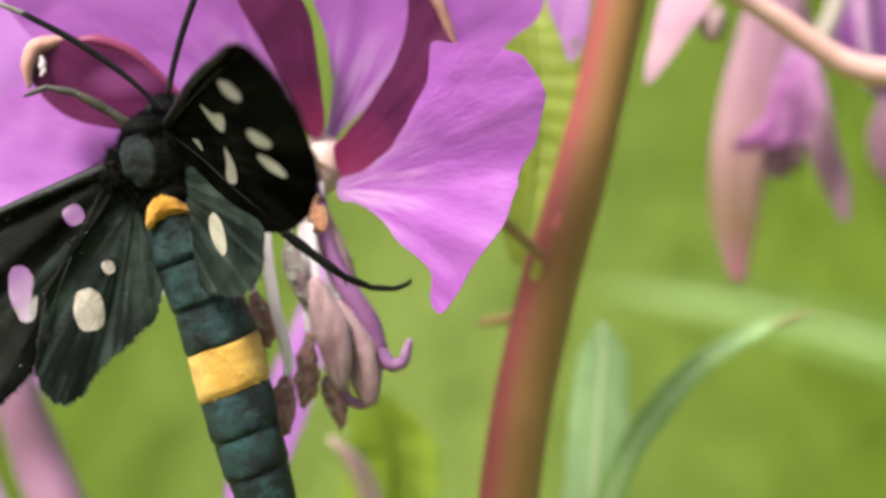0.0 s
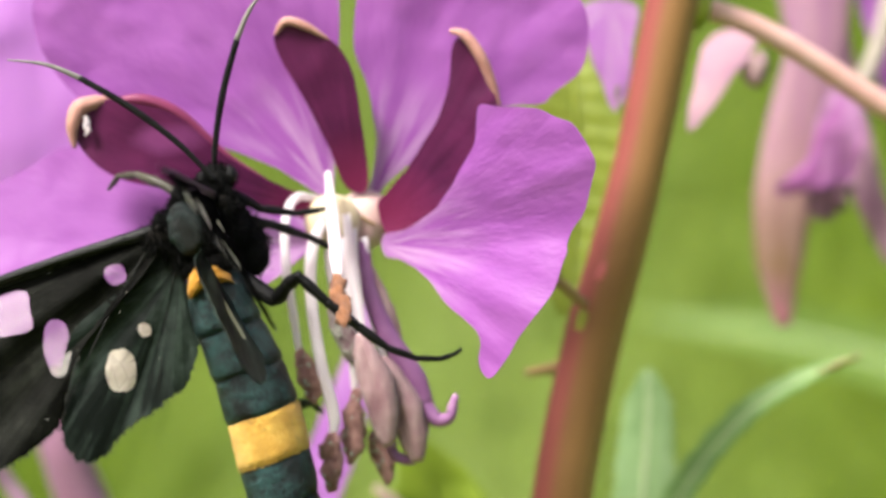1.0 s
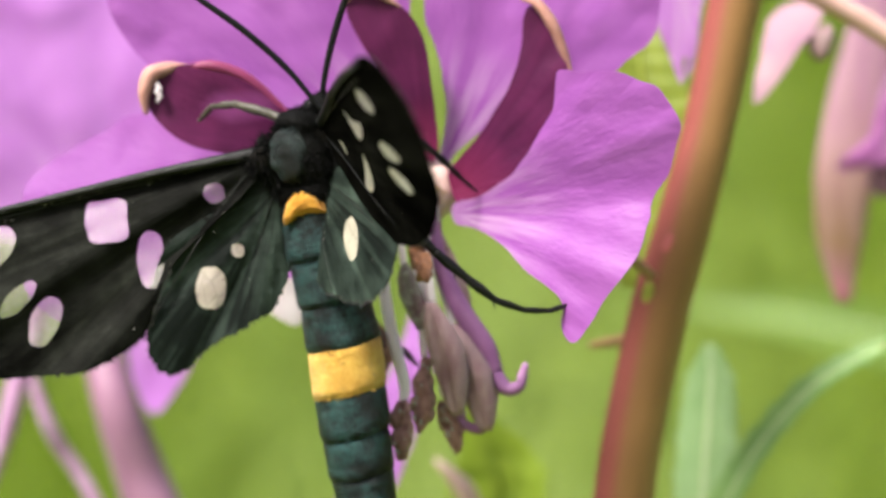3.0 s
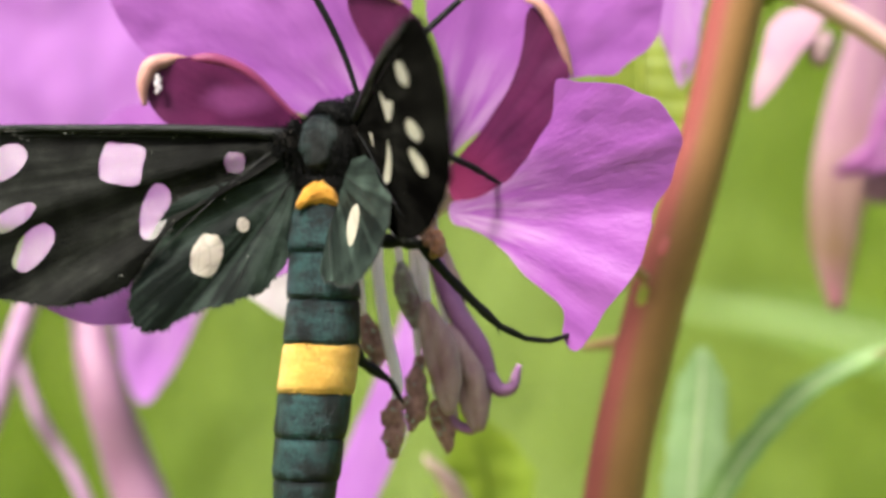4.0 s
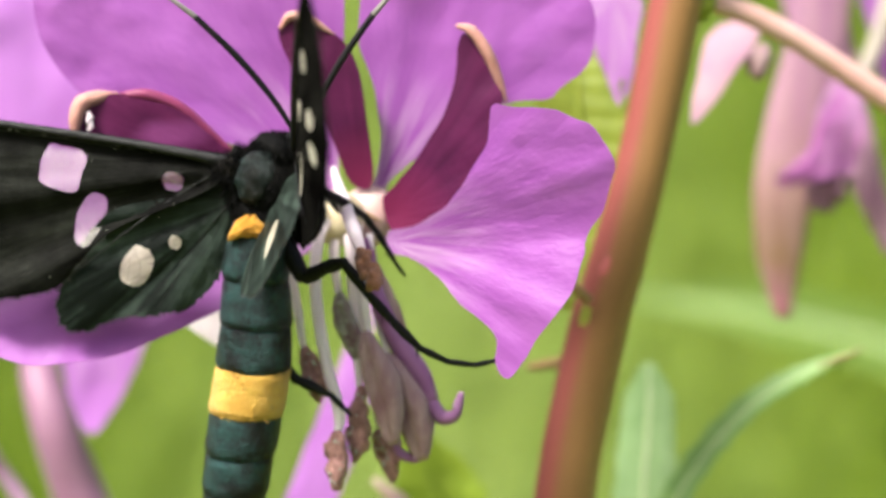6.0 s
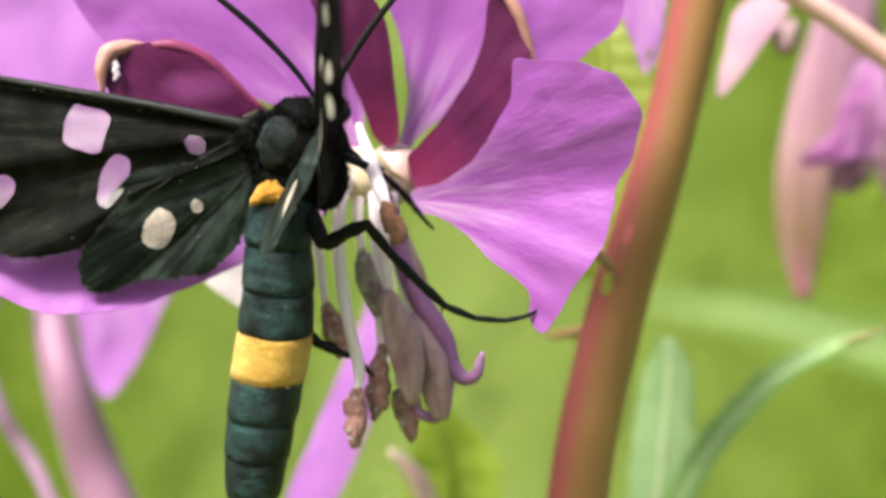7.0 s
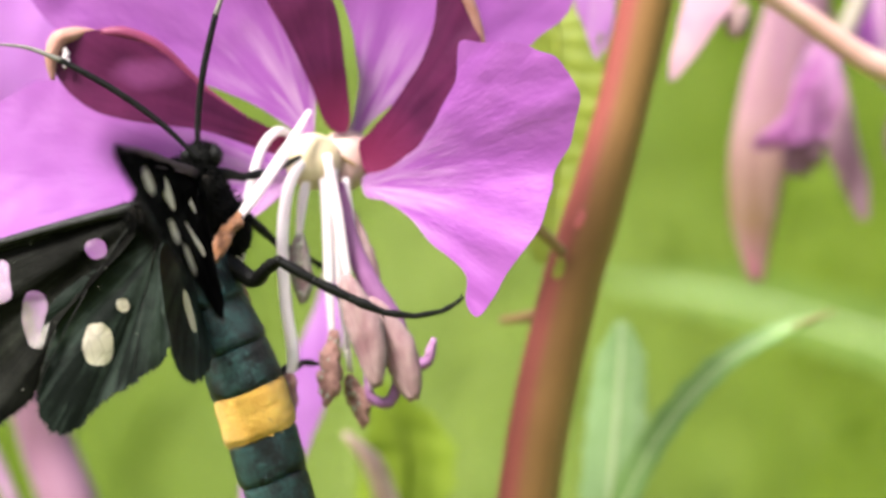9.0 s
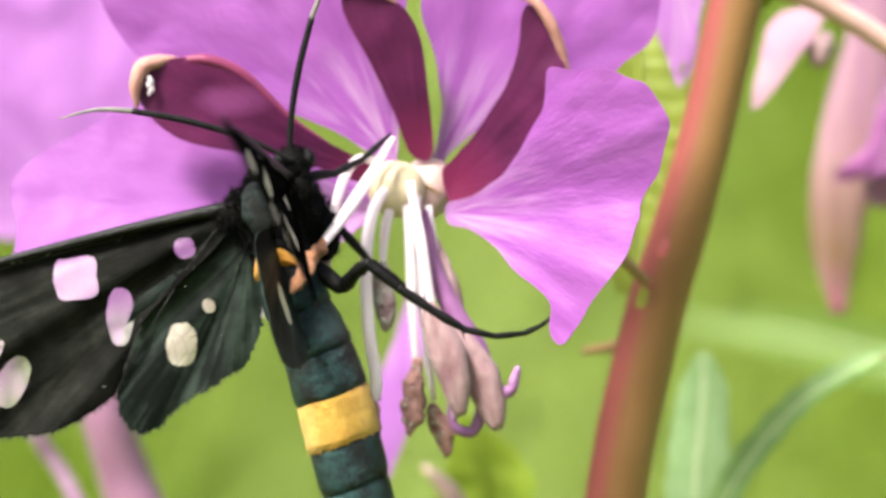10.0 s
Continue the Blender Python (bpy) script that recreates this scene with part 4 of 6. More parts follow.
fw.own(part("anther", anther_mesh(V(30.01, 36.00, 6.90), V(30.94, 36.00, 1.10), 1.25), M_WILT_DARK, None, "dark purple anther of the far blossom"))
fw.own(blade_of_flower("petal", None, V(31.50, 38.00, 17.21), [V(26.80, 38.00, 18.17), V(26.90, 38.00, 12.72), V(27.57, 38.00, 10.22), V(29.04, 38.00, 8.07), V(30.50, 38.00, 6.64), V(33.06, 38.00, 5.22), V(38.17, 38.00, 5.96), V(38.08, 38.00, 18.39)], M_PETAL, "violet petal of the far blossom", 0.7))

# ---- a second fireweed behind ----
F2 = V(-20.15, 34.00, -20.53)
foot2 = V(F2.x + 30, F2.y + 30, GROUND_Z * 1000 - 8)
behind = thing("fireweed", foot2, "second fireweed behind, soft pink blossom on a pale stem", "wildflower")
bw = Group(behind)
bw.own(part("stem", tube([foot2, V(-19.36, 38.00, -38.94), F2, V(-21.86, 34.00, -15.71), V(-23.40, 33.00, -10.80), V(-24.77, 35.00, -6.79), V(-26.37, 40.00, -0.87), V(-27.83, 44.00, 6.96)], [2.2, 1.9, 1.75, 1.6, 1.35, 1.15, 1.0, 0.8], 16, 8), M_STALK_PALE, None, "pale pink stalk"))
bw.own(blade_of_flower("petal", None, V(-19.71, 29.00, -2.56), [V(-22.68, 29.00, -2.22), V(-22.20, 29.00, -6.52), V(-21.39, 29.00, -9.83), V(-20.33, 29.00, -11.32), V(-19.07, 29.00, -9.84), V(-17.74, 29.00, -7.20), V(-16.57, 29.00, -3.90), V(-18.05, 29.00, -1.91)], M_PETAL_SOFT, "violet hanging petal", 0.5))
# sun glare on a petal edge, put into its colour as white
bw.own(blade_of_flower("petal", None, V(-12.94, 9.00, -2.90), [V(-13.76, 9.00, -2.62), V(-12.67, 9.00, -3.86), V(-11.30, 9.00, -4.83), V(-10.20, 9.00, -5.10), V(-9.92, 9.00, -4.01), V(-10.19, 9.00, -2.36), V(-11.56, 9.00, -1.25)], M_FILAMENT, "petal edge coloured white for the glare of full sun", 0.3))
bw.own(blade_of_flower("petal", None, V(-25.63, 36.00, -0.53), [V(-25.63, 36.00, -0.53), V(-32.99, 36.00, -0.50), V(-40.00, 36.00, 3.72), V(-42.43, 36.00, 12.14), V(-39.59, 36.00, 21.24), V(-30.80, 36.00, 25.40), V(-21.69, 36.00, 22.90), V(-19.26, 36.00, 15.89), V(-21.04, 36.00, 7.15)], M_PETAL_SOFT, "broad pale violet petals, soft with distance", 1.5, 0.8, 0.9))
bw.own(part("filament", tube([V(-27.28, 32.00, -3.93), V(-28.65, 32.00, -8.00), V(-29.68, 32.00, -12.06), V(-31.06, 32.00, -16.81)], [0.6, 0.65, 0.6, 0.3], 10, 6), M_STIGMA, None, "pale hanging filament"))
bw.own(part("filament", tube([V(-29.30, 35.00, -8.51), V(-27.57, 35.00, -13.03), V(-25.50, 35.00, -16.16), V(-23.42, 35.00, -20.68)], [0.35, 0.45, 0.45, 0.4], 10, 6), M_STIGMA, None, "pale hanging filament"))

# a broad leaf far behind, a soft pale band
far = thing("meadow_herb", V(170, 300, GROUND_Z * 1000), "broad-leaved green herb far behind the blossoms", "plant")
fr = Group(far)
fr.own(part("stem", tube([V(170, 300, GROUND_Z * 1000 - 6), V(176, 302, -300), V(190, 305, -90)], [3.5, 3.0, 2.0], 10, 6), M_HERB, None))
fr.own(leaf(None, [V(190, 305, -90), V(130.59, 300.00, -37.03), V(97.04, 300.00, -24.88), V(63.83, 300.00, -16.13), V(37.71, 302.00, -12.96)], [1.5, 6.5, 6.0, 4.5, 0.5], M_HERB, (0.1, -1.0, 0.35), "broad green leaf"))


# a midge that hovers by the far blossom
midge = thing("midge", (0, 0, 0), "tiny white-winged midge hovering beside the drooping blossom", "insect")
part("body", lump((0, 0, 0), (0.10, 0.09, 0.2), (0, 60, 0), 10, 8), M_FUR, midge, "thin dark body")
for sx in (-1, 1):
    part("wing", lump((0.17 * sx, 0.02, 0.06), (0.2, 0.025, 0.09), (0, -25 * sx, 0), 12, 8), M_FILAMENT, midge, "whitish wing")


# ---- the moth ----
moth = thing("moth", (0, 0, 0), "black moth with white-spotted wings and yellow belts on a blossom", "moth")

FORE = [(0, 0.3), (1.6, 1.6), (3.9, 3.0), (5.1, 3.9), (6.0, 5.2), (6.7, 6.3), (7.9, 6.95), (9.4, 7.35), (11, 7.3), (13.4, 6.9), (15.5, 6.0), (16.7, 4.4), (17.1, 2.5),
        (16.8, 1.2), (15.9, 0.45), (13.0, 0.0), (9, -0.15), (4.5, -0.28), (0, -0.35)]
FORE_BROAD = [(0, 0.3), (1.2, 1.9), (2.8, 4.0), (4.3, 5.6), (6.0, 6.4), (8.2, 6.95), (10.0, 7.1), (11.8, 7.0), (14.2, 6.35), (16.2, 5.05), (17.3, 3.8), (17.6, 2.6), (17.2, 1.6),
              (15.7, 0.95), (11.7, 0.4), (8.0, 0.1), (4.3, -0.05), (1.5, -0.3), (0, -0.35)]
# spots: span, chord, half sizes, tilt, squareness, bend
FORE_SPOTS = [(2.6, 1.14, 0.41, 0.44, 0, 3.2, 0.0), (7.28, 1.36, 0.90, 0.90, -6, 5.0, 0.0), (5.86, 3.32, 0.56, 1.25, -12, 2.3, 0.0), (12.2, 1.5, 1.08, 0.68, 34, 2.2, 0.0), (11.65, 3.78, 0.40, 1.05, -57, 2.1, 0.0),
              (10.82, 4.97, 0.60, 1.15, -36, 2.3, 0.0)]
FORE_BROAD_SPOTS = [(4.12, 1.66, 0.46, 0.28, 20, 2.2, 0.14), (8.7, 1.8, 1.06, 0.42, 30, 2.3, 0.24), (6.3, 3.46, 1.25, 0.40, -20, 2.2, 0.16), (12.4, 1.85, 0.92, 0.44, 25, 2.6, 0), (11.68, 3.82, 0.97, 0.38, 27, 2.3, 0),
                    (10.95, 4.84, 0.97, 0.38, 40, 2.3, 0)]
HIND = [(0.0, -1.0), (1.1, -0.7), (2.3, 0.3), (4.9, 1.3), (6.3, 3.2), (6.85, 5.2), (6.75, 6.3), (6.2, 6.85), (5.45, 6.75), (4.9, 6.3), (4.1, 5.95), (2.8, 5.6), (1.5, 5.1), (0.65, 4.25), (0.15, 3.0)]
HIND_BROAD = [(0.0, -1.0), (1.1, -0.7), (2.3, 0.3), (5.1, 1.1), (6.9, 3.0), (7.4, 5.2), (6.9, 6.2), (6.2, 6.6), (5.4, 6.75), (4.6, 6.65), (3.6, 6.4), (2.2, 5.85), (1.1, 5.2), (0.5, 4.4), (0.3, 2.8)]
HIND_SPOTS = [(3.74, 3.63, 0.62, 0.93, -17, 2.5, 0.0), (2.27, 2.3, 0.26, 0.30, 0, 2.4, 0.0)]
HIND_BROAD_SPOTS = [(3.7, 3.8, 0.57, 0.95, -10, 2.2, 0.0)]
RIB = ((0, -0.1), (4.5, -0.18), (9, -0.07), (13.0, 0.08), (15.6, 0.45))
RIB_BROAD = ((0, -0.15), (4.3, 0.06), (8, 0.2), (11.7, 0.5), (15.4, 1.02))


def wing(name, side, outline, spots, hinge, material, label, seed, camber, pleat, window, rib=None, twist=0.0):
    """A wing along the local x axis (side -1 or 1), its hind edge towards -z, its hinge at the origin, with clear spots let into it."""
    rnd = random.Random(seed)
    ring = []
    for i, p in enumerate(smooth_ring([Vector((s, c, 0)) for s, c in outline], 9)):
        e = (0.10 if len(outline) < 16 else 0.06) if 9 * 4 < i < 9 * 14 else 0.015
        ring.append((side * (p.x + rnd.uniform(-e, e)), -(p.y + rnd.uniform(-e, e))))
    holes = []
    for s, c, rs, rc, tilt, sq, bend in spots:
        q = radians(tilt)
        hole = []
        wob = [rnd.uniform(-1, 1) for _ in range(6)]
        for j in range(34):
            a = 2 * math.pi * j / 34
            ca, sa = math.cos(a), math.sin(a)
            k = (abs(ca) ** sq + abs(sa) ** sq) ** (-1 / sq) * (rnd.uniform(0.975, 1.025) + 0.045 * sum(w * math.sin((i + 2) * a + 2 * w) for i, w in enumerate(wob)) / 2)
            x, y = rs * ca * k, rc * sa * k
            if rs > rc:
                y += bend * (1 - 2.0 * ca * ca)
            else:
                x += bend * (1 - 2.0 * sa * sa)
            hole.append((side * (s + x * math.cos(q) - y * math.sin(q)), -(c + x * math.sin(q) + y * math.cos(q))))
        holes.append(hole)

    def height(x, z):
        r = math.hypot(x, z)
        ang = math.atan2(-z, abs(x) + 0.4)
        return pleat * (math.sin(ang * 15 + 0.7) + 0.35 * math.sin(ang * 37)) * min(1, r / 3) + 0.08 * noise.noise(Vector((x * 0.4, z * 0.4, seed))) + camber * (abs(x) - 7) ** 2 - camber * z * abs(x) - twist * (abs(x) - 9.5) * z

    vs, body, cuts = filled(ring, holes, 0.32)
    w = part(name, sheet_mesh(vs, body, height), material, moth, label, thick=0.05)
    w.location = Vector(hinge) * MM
    for cut in cuts:
        part("wing_spot", sheet_mesh(vs, cut, height), window, w, "translucent white wing spot", thick=0.03)
    # veins that stand up from the membrane
    tips = [(0.97, i) for i in (5, 7, 9, 11, 12, 14)] if len(outline) > 15 else [(0.95, i) for i in (5, 7, 9, 11)]
    for k, i in tips:
        s, c = outline[i]
        pts = [V(side * s * f * k, 0, -(c * f ** 1.25) * k) for f in (0.05, 0.2, 0.4, 0.6, 0.8, 1.0)]
        hit = any(((p.x * side - sp[0]) / (sp[2] + 0.1)) ** 2 + ((-p.z - sp[1]) / (sp[3] + 0.1)) ** 2 < 1 for p in smooth_line(pts, 6) for sp in spots)
        if hit:
            continue
        pts = [V(p.x, height(p.x, p.z) - 0.02, p.z) for p in pts]
        part("vein", tube(pts, [0.055, 0.05, 0.042, 0.035, 0.025, 0.012] if len(outline) > 15 else [0.03, 0.03, 0.028, 0.025, 0.02, 0.012], 6, 6), M_RIBWING, w)
    fringe = bmesh.new()
    for i in range(9 * 3, 9 * (len(outline) - 3)):
        p, q = Vector(ring[i]), Vector(ring[(i + 1) % len(ring)])
        out = Vector((q.y - p.y, p.x - q.x)).normalized()
        mid = (p + q) / 2
        if out.dot(mid - Vector((side * 5.5, -2.6))) < 0:
            out = -out
        for _ in range(5):
            a = p.lerp(q, rnd.random())
            d = (out + (q - p).normalized() * rnd.gauss(0, 0.5)).normalized() * rnd.uniform(0.06, 0.26)
            t = (q - p).normalized() * 0.022
            y = height(a.x, a.y)
            fringe.faces.new([fringe.verts.new((c.x, y, c.y)) for c in (a - t - out * 0.04, a + t - out * 0.04, a + d)])
    tagged(part("fringe", fringe, M_FRINGE, w, "short hair fringe of the wing"), kind="stuff")
    if rib:
        edge = [V(side * s, height(side * s, -c) - 0.03, -c) for s, c in rib]
        part("leading_rib", tube(edge, [0.28, 0.2, 0.17, 0.13, 0.05], 8, 6), M_RIBWING, w, "thick front rib of the wing")
    # pale scales left on the rubbed front rib and strewn over the membrane
    flecks = bmesh.new()
    along = smooth_line([V(s, 0, c) for s, c in rib], 12) if rib else []
    for i in range(120 if rib else 8):
        if rib and i < 105:
            q = rnd.choice(along[8:])
            x, z = side * (q.x + rnd.gauss(0, 0.3)), -(q.z + abs(rnd.gauss(0.06, 0.14)))
            lift = 0.16
        else:
            x, z = ring[rnd.randrange(len(ring))]
            f = rnd.uniform(0.35, 0.97)
            x, z, lift = x * f, z * f, 0.05
        a, ln, wd = rnd.gauss(0.0, 0.5), rnd.uniform(0.02, 0.07), rnd.uniform(0.008, 0.02)
        d, e = Vector((math.cos(a) * ln, 0, math.sin(a) * ln)), Vector((-math.sin(a) * wd, 0, math.cos(a) * wd))
        o = Vector((x, height(x, z) - lift, z))
        flecks.faces.new([flecks.verts.new(o + v) for v in (-d - e, d - e * 0.6, d * 1.2 + e * 0.4, -d + e)])
    tagged(part("scale_fleck", flecks, M_FLECK, w, "stray pale wing scales"), kind="stuff")
    return w


HINGE_LF, HINGE_LH = (-1.05, -0.3, 0.33), (-0.95, -0.1, -1.1)
wing("forewing", -1, FORE, FORE_SPOTS, HINGE_LF, M_WING, "black forewing with six white spots", 3, -0.001, 0.24, M_SPOT, RIB)
wing("hindwing", -1, HIND, HIND_SPOTS, HINGE_LH, M_HINDWING, "dark green-black hindwing with white spots", 5, -0.001, 0.15, M_SPOT_CREAM)
wing_rf = wing("forewing", 1, FORE_BROAD, FORE_BROAD_SPOTS, (1.32, -0.06, 0.87), M_WING_SHADED, "deep black forewing, coloured darker for shade, with six white spots", 7, 0.0006, 0.02, M_SPOT_CREAM, RIB_BROAD, 0.014)
wing_rh = wing("hindwing", 1, HIND_BROAD, HIND_BROAD_SPOTS, (0.35, 1.08, -0.92), M_HINDWING, "dark green-black hindwing with white spots", 9, 0.0, 0.03, M_SPOT_CREAM)


def ring_body(rows, seg=28):
    """A body of rings: rows of (x, y, z, radius across, radius deep)."""
    bm = bmesh.new()
    rings = [[bm.verts.new((x + rx * math.cos(a), y + ry * math.sin(a), z)) for a in (2 * math.pi * j / seg for j in range(seg))] for x, y, z, rx, ry in rows]
    for r0, r1 in zip(rings, rings[1:]):
        for j in range(seg):
            bm.faces.new((r0[j], r1[j], r1[(j + 1) % seg], r0[(j + 1) % seg]))
    bm.faces.new(rings[0])
    bm.faces.new(rings[-1][::-1])
    return bm


AX_Z = [-1.6, -3.8, -6.2, -8.5, -10.2, -12.0, -13.8, -15.6, -17.8]
AX_X = [0.25, 0.05, 0.20, 0.14, -0.05, -0.25, -0.40, -0.5, -0.55]
AX_R = [1.25, 1.42, 1.56, 1.62, 1.60, 1.52, 1.42, 1.22, 0.45]


def axis(z):
    zs = AX_Z[::-1]
    return float(np.interp(z, zs, AX_X[::-1])), 0.15, float(np.interp(z, zs, AX_R[::-1]))


ABDOMEN_BASE = Vector((0, 0, -1.9))
abdomen = part("abdomen", ring_body([(*axis(z)[:2], z, axis(z)[2] * 0.9, axis(z)[2] * 0.85) for z in (-1.5, -3, -6, -9, -12, -14.5, -16.5, -17.3)]), M_ABDOMEN, moth, "blue-black banded abdomen", ABDOMEN_BASE)


def segment(z0, z1, material, label, swell=1.0):
    """One ring of the abdomen, that overlaps the next like a tile."""
    rows = []
    for i in range(9):
        f = i / 8
        z = z0 + (z1 - z0) * f
        x, y, r = axis(z)
        r *= swell * (0.965 + 0.055 * f ** 0.7 - (0.05 if i == 8 else 0) - (0.06 if i == 0 else 0))
        rows.append((x, y, z + 0.05 * math.sin(f * 9), r, r * 0.95))
    x, y, r = axis(z1)
    rows.append((x, y, z1 + 0.12, r * 0.86, r * 0.8))
    bm = ring_body(rows, 36)
    for v in bm.verts:
        n = noise.noise(v.co * 1.7) * 0.035 + noise.noise(v.co * 4.5) * 0.02
        v.co += Vector((v.co.x, v.co.y, 0)).normalized() * n + Vector((0, 0, noise.noise(Vector((v.co.x * 1.3, v.co.y * 1.3, z0))) * 0.10))
    rnd = random.Random(int(-z0 * 100))
    for _ in range(230):
        q = rnd.uniform(0, 2 * math.pi)
        x, y, r = axis(z1)
        o = Vector((math.cos(q), math.sin(q) * 0.95, 0))
        root = Vector((x, y, z1 + rnd.uniform(0.02, 0.3))) + o * r * swell * 1.0
        tip = root + o * rnd.uniform(0.0, 0.06) + Vector((rnd.gauss(0, 0.04), rnd.gauss(0, 0.04), -rnd.uniform(0.05, 0.16)))
        s = Vector((-o.y, o.x, 0)) * rnd.uniform(0.012, 0.03)
        bm.faces.new((bm.verts.new(root - s), bm.verts.new(root + s), bm.verts.new(tip)))
    ob = part("segment", bm, material, None, label, ABDOMEN_BASE)
    ob.parent, ob.location = abdomen, (0, 0, 0)
    return ob


segment(-2.35, -4.47, M_ABDOMEN, "blue-black scaled ring")
segment(-4.42, -6.42, M_ABDOMEN, "blue-black scaled ring")
segment(-6.37, -8.32, M_ABDOMEN, "blue-black scaled ring")
segment(-8.22, -10.37, M_YELLOW, "bright yellow belt", 1.02)
segment(-10.27, -12.22, M_ABDOMEN, "blue-black scaled ring")
segment(-12.17, -13.97, M_ABDOMEN, "blue-black scaled ring")
segment(-13.92, -15.72, M_ABDOMEN, "blue-black scaled ring")
segment(-15.67, -17.12, M_ABDOMEN, "blue-black scaled ring")
segment(-17.07, -18.02, M_ABDOMEN, "blue-black tail ring")
saddle = lump((-0.05, -0.80, -1.98), (0.98, 0.52, 0.50), (8, 0, 0), 40, 26, 0.16, 2.0)
for v in saddle.verts:
    v.co.z -= 0.62 * (v.co.x + 0.05) ** 2 - 0.05 * noise.noise(v.co * 3.1)
ob = part("yellow_saddle", saddle, M_ORANGE, None, "orange-yellow saddle spot", ABDOMEN_BASE)
ob.parent, ob.location = abdomen, (0, 0, 0)

thorax = part("thorax", lump((0.62, 0.25, -0.1), (1.75, 1.55, 1.95), (0, 12, 0), 28, 20, 0.10, 1.2), M_FUR, moth, "furry black thorax")
shield = part("back_shield", lump((-0.08, -1.02, 0.08), (0.86, 0.40, 1.16), (4, 6, 10), 36, 26, 0.20, 1.5), M_THORAX, moth, "glossy green-black back shield")
part("hind_thorax", lump((0.35, 0.12, -1.62), (1.42, 1.22, 0.72), (0, 6, 0), 28, 18, 0.05, 1.2), M_FUR, moth, "furry black waist behind the wings")
part("collar", lump((0.75, -0.28, 1.30), (1.25, 0.95, 0.55), (0, 16, 0), 26, 16, 0.06, 1.2), M_FUR, moth, "furry black collar behind the head")
part("wing_base_tuft", lump((-1.35, -0.42, 0.12), (0.75, 0.36, 0.52), (0, 10, 0), 20, 14, 0.08, 1.2), M_FUR_BROWN, moth, "brownish fur over the wing root")
part("wing_base_tuft", lump((1.45, -0.75, 0.55), (0.55, 0.45, 0.62), (0, -10, 0), 20, 14, 0.08, 1.2), M_FUR_BROWN, moth, "brownish fur over the wing root")
part("shoulder_tuft", lump((-0.95, -0.15, -0.15), (0.55, 0.5, 1.25), (0, -14, 0), 18, 14, 0.08, 1.2), M_FUR, moth, "furry shoulder tuft")
part("shoulder_tuft", lump((1.35, -0.55, 0.1), (0.6, 0.6, 1.2), (0, 10, 0), 18, 14, 0.08, 1.2), M_FUR, moth, "furry shoulder tuft")
part("shoulder_tuft", lump((1.85, 0.55, -1.2), (0.95, 0.7, 1.5), (0, -10, 0), 18, 14, 0.08, 1.2), M_FUR, moth, "furry flank")
part("head", lump((1.62, -0.1, 1.72), (0.78, 0.7, 0.62), (0, 20, 0), 20, 14, 0.12, 2), M_FUR, moth, "small black head")
part("eye", lump((2.2, -0.3, 1.72), (0.33, 0.36, 0.4), (0, 0, 0), 16, 12), M_LEG, moth, "round black eye")
part("eye", lump((1.05, -0.35, 1.85), (0.30, 0.34, 0.36), (0, 0, 0), 16, 12), M_LEG, moth, "round black eye")


def fur_mesh():
    """Short hairs over the thorax and the head."""
    rnd = random.Random(21)
    bm = bmesh.new()
    for c, r, n, ln in (((0.62, 0.25, -0.1), (1.75, 1.55, 1.95), 5510, 0.36), ((0.35, 0.12, -1.62), (1.42, 1.22, 0.72), 1710, 0.4), ((0.75, -0.28, 1.30), (1.25, 0.95, 0.55), 2090, 0.36), ((-1.35, -0.42, 0.12), (0.75, 0.36, 0.52), 950, 0.5), ((1.45, -0.75, 0.55), (0.55, 0.45, 0.62), 760, 0.45), ((1.62, -0.1, 1.72), (0.78, 0.7, 0.62), 1140, 0.28), ((-0.95, -0.15, -0.15), (0.55, 0.5, 1.25), 798, 0.6), ((1.35, -0.55, 0.1), (0.6, 0.6, 1.2), 798, 0.55), ((1.85, 0.55, -1.2), (0.95, 0.7, 1.5), 798, 0.5)):
        for _ in range(n):
            d = Vector((rnd.gauss(0, 1), rnd.gauss(0, 1), rnd.gauss(0, 1))).normalized()
            if c[0] == 0.62 and d.y < -0.66 and d.x < 0.05 and rnd.random() < 0.6:
                continue
            p = Vector((c[0] + d.x * r[0] * 0.97, c[1] + d.y * r[1] * 0.97, c[2] + d.z * r[2] * 0.97))
            g = (d + Vector((rnd.gauss(0, 0.35), rnd.gauss(0, 0.35), rnd.gauss(-0.45, 0.4)))).normalized() * ln * rnd.uniform(0.5, 1.2)
            s = g.cross(Vector((rnd.gauss(0, 1), rnd.gauss(0, 1), rnd.gauss(0, 1)))).normalized() * rnd.uniform(0.014, 0.032)
            a, b, t = bm.verts.new(p - s), bm.verts.new(p + s), bm.verts.new(p + g)
            bm.faces.new((a, b, t))
    return bm


tagged(part("fur", fur_mesh(), M_FUR, moth, "short black fur"), kind="stuff")


def antenna(bend):
    bm = tube([V(0, 0, -0.2), V(0.05 * bend, 0, 2.0), V(0.45 * bend, -0.1, 4.4), V(1.1 * bend, -0.2, 6.7)], [0.09, 0.13, 0.15, 0.13], 8, 14)
    for i, v in enumerate(bm.verts):
        v.co.x += 0.008 * (1 if (i // 8) % 2 else -1)
    ob = part("antenna", bm, M_LEG, moth, "thin black antenna with a pale tip")
    part("antenna_tip", tube([V(1.08 * bend, -0.2, 6.65), V(1.7 * bend, -0.3, 8.0), V(2.7 * bend, -0.4, 9.2)], [0.125, 0.085, 0.03], 8, 8), M_HORN_TIP, ob, "pale antenna tip")
    return ob


antenna_l, antenna_r = antenna(-1), antenna(1)


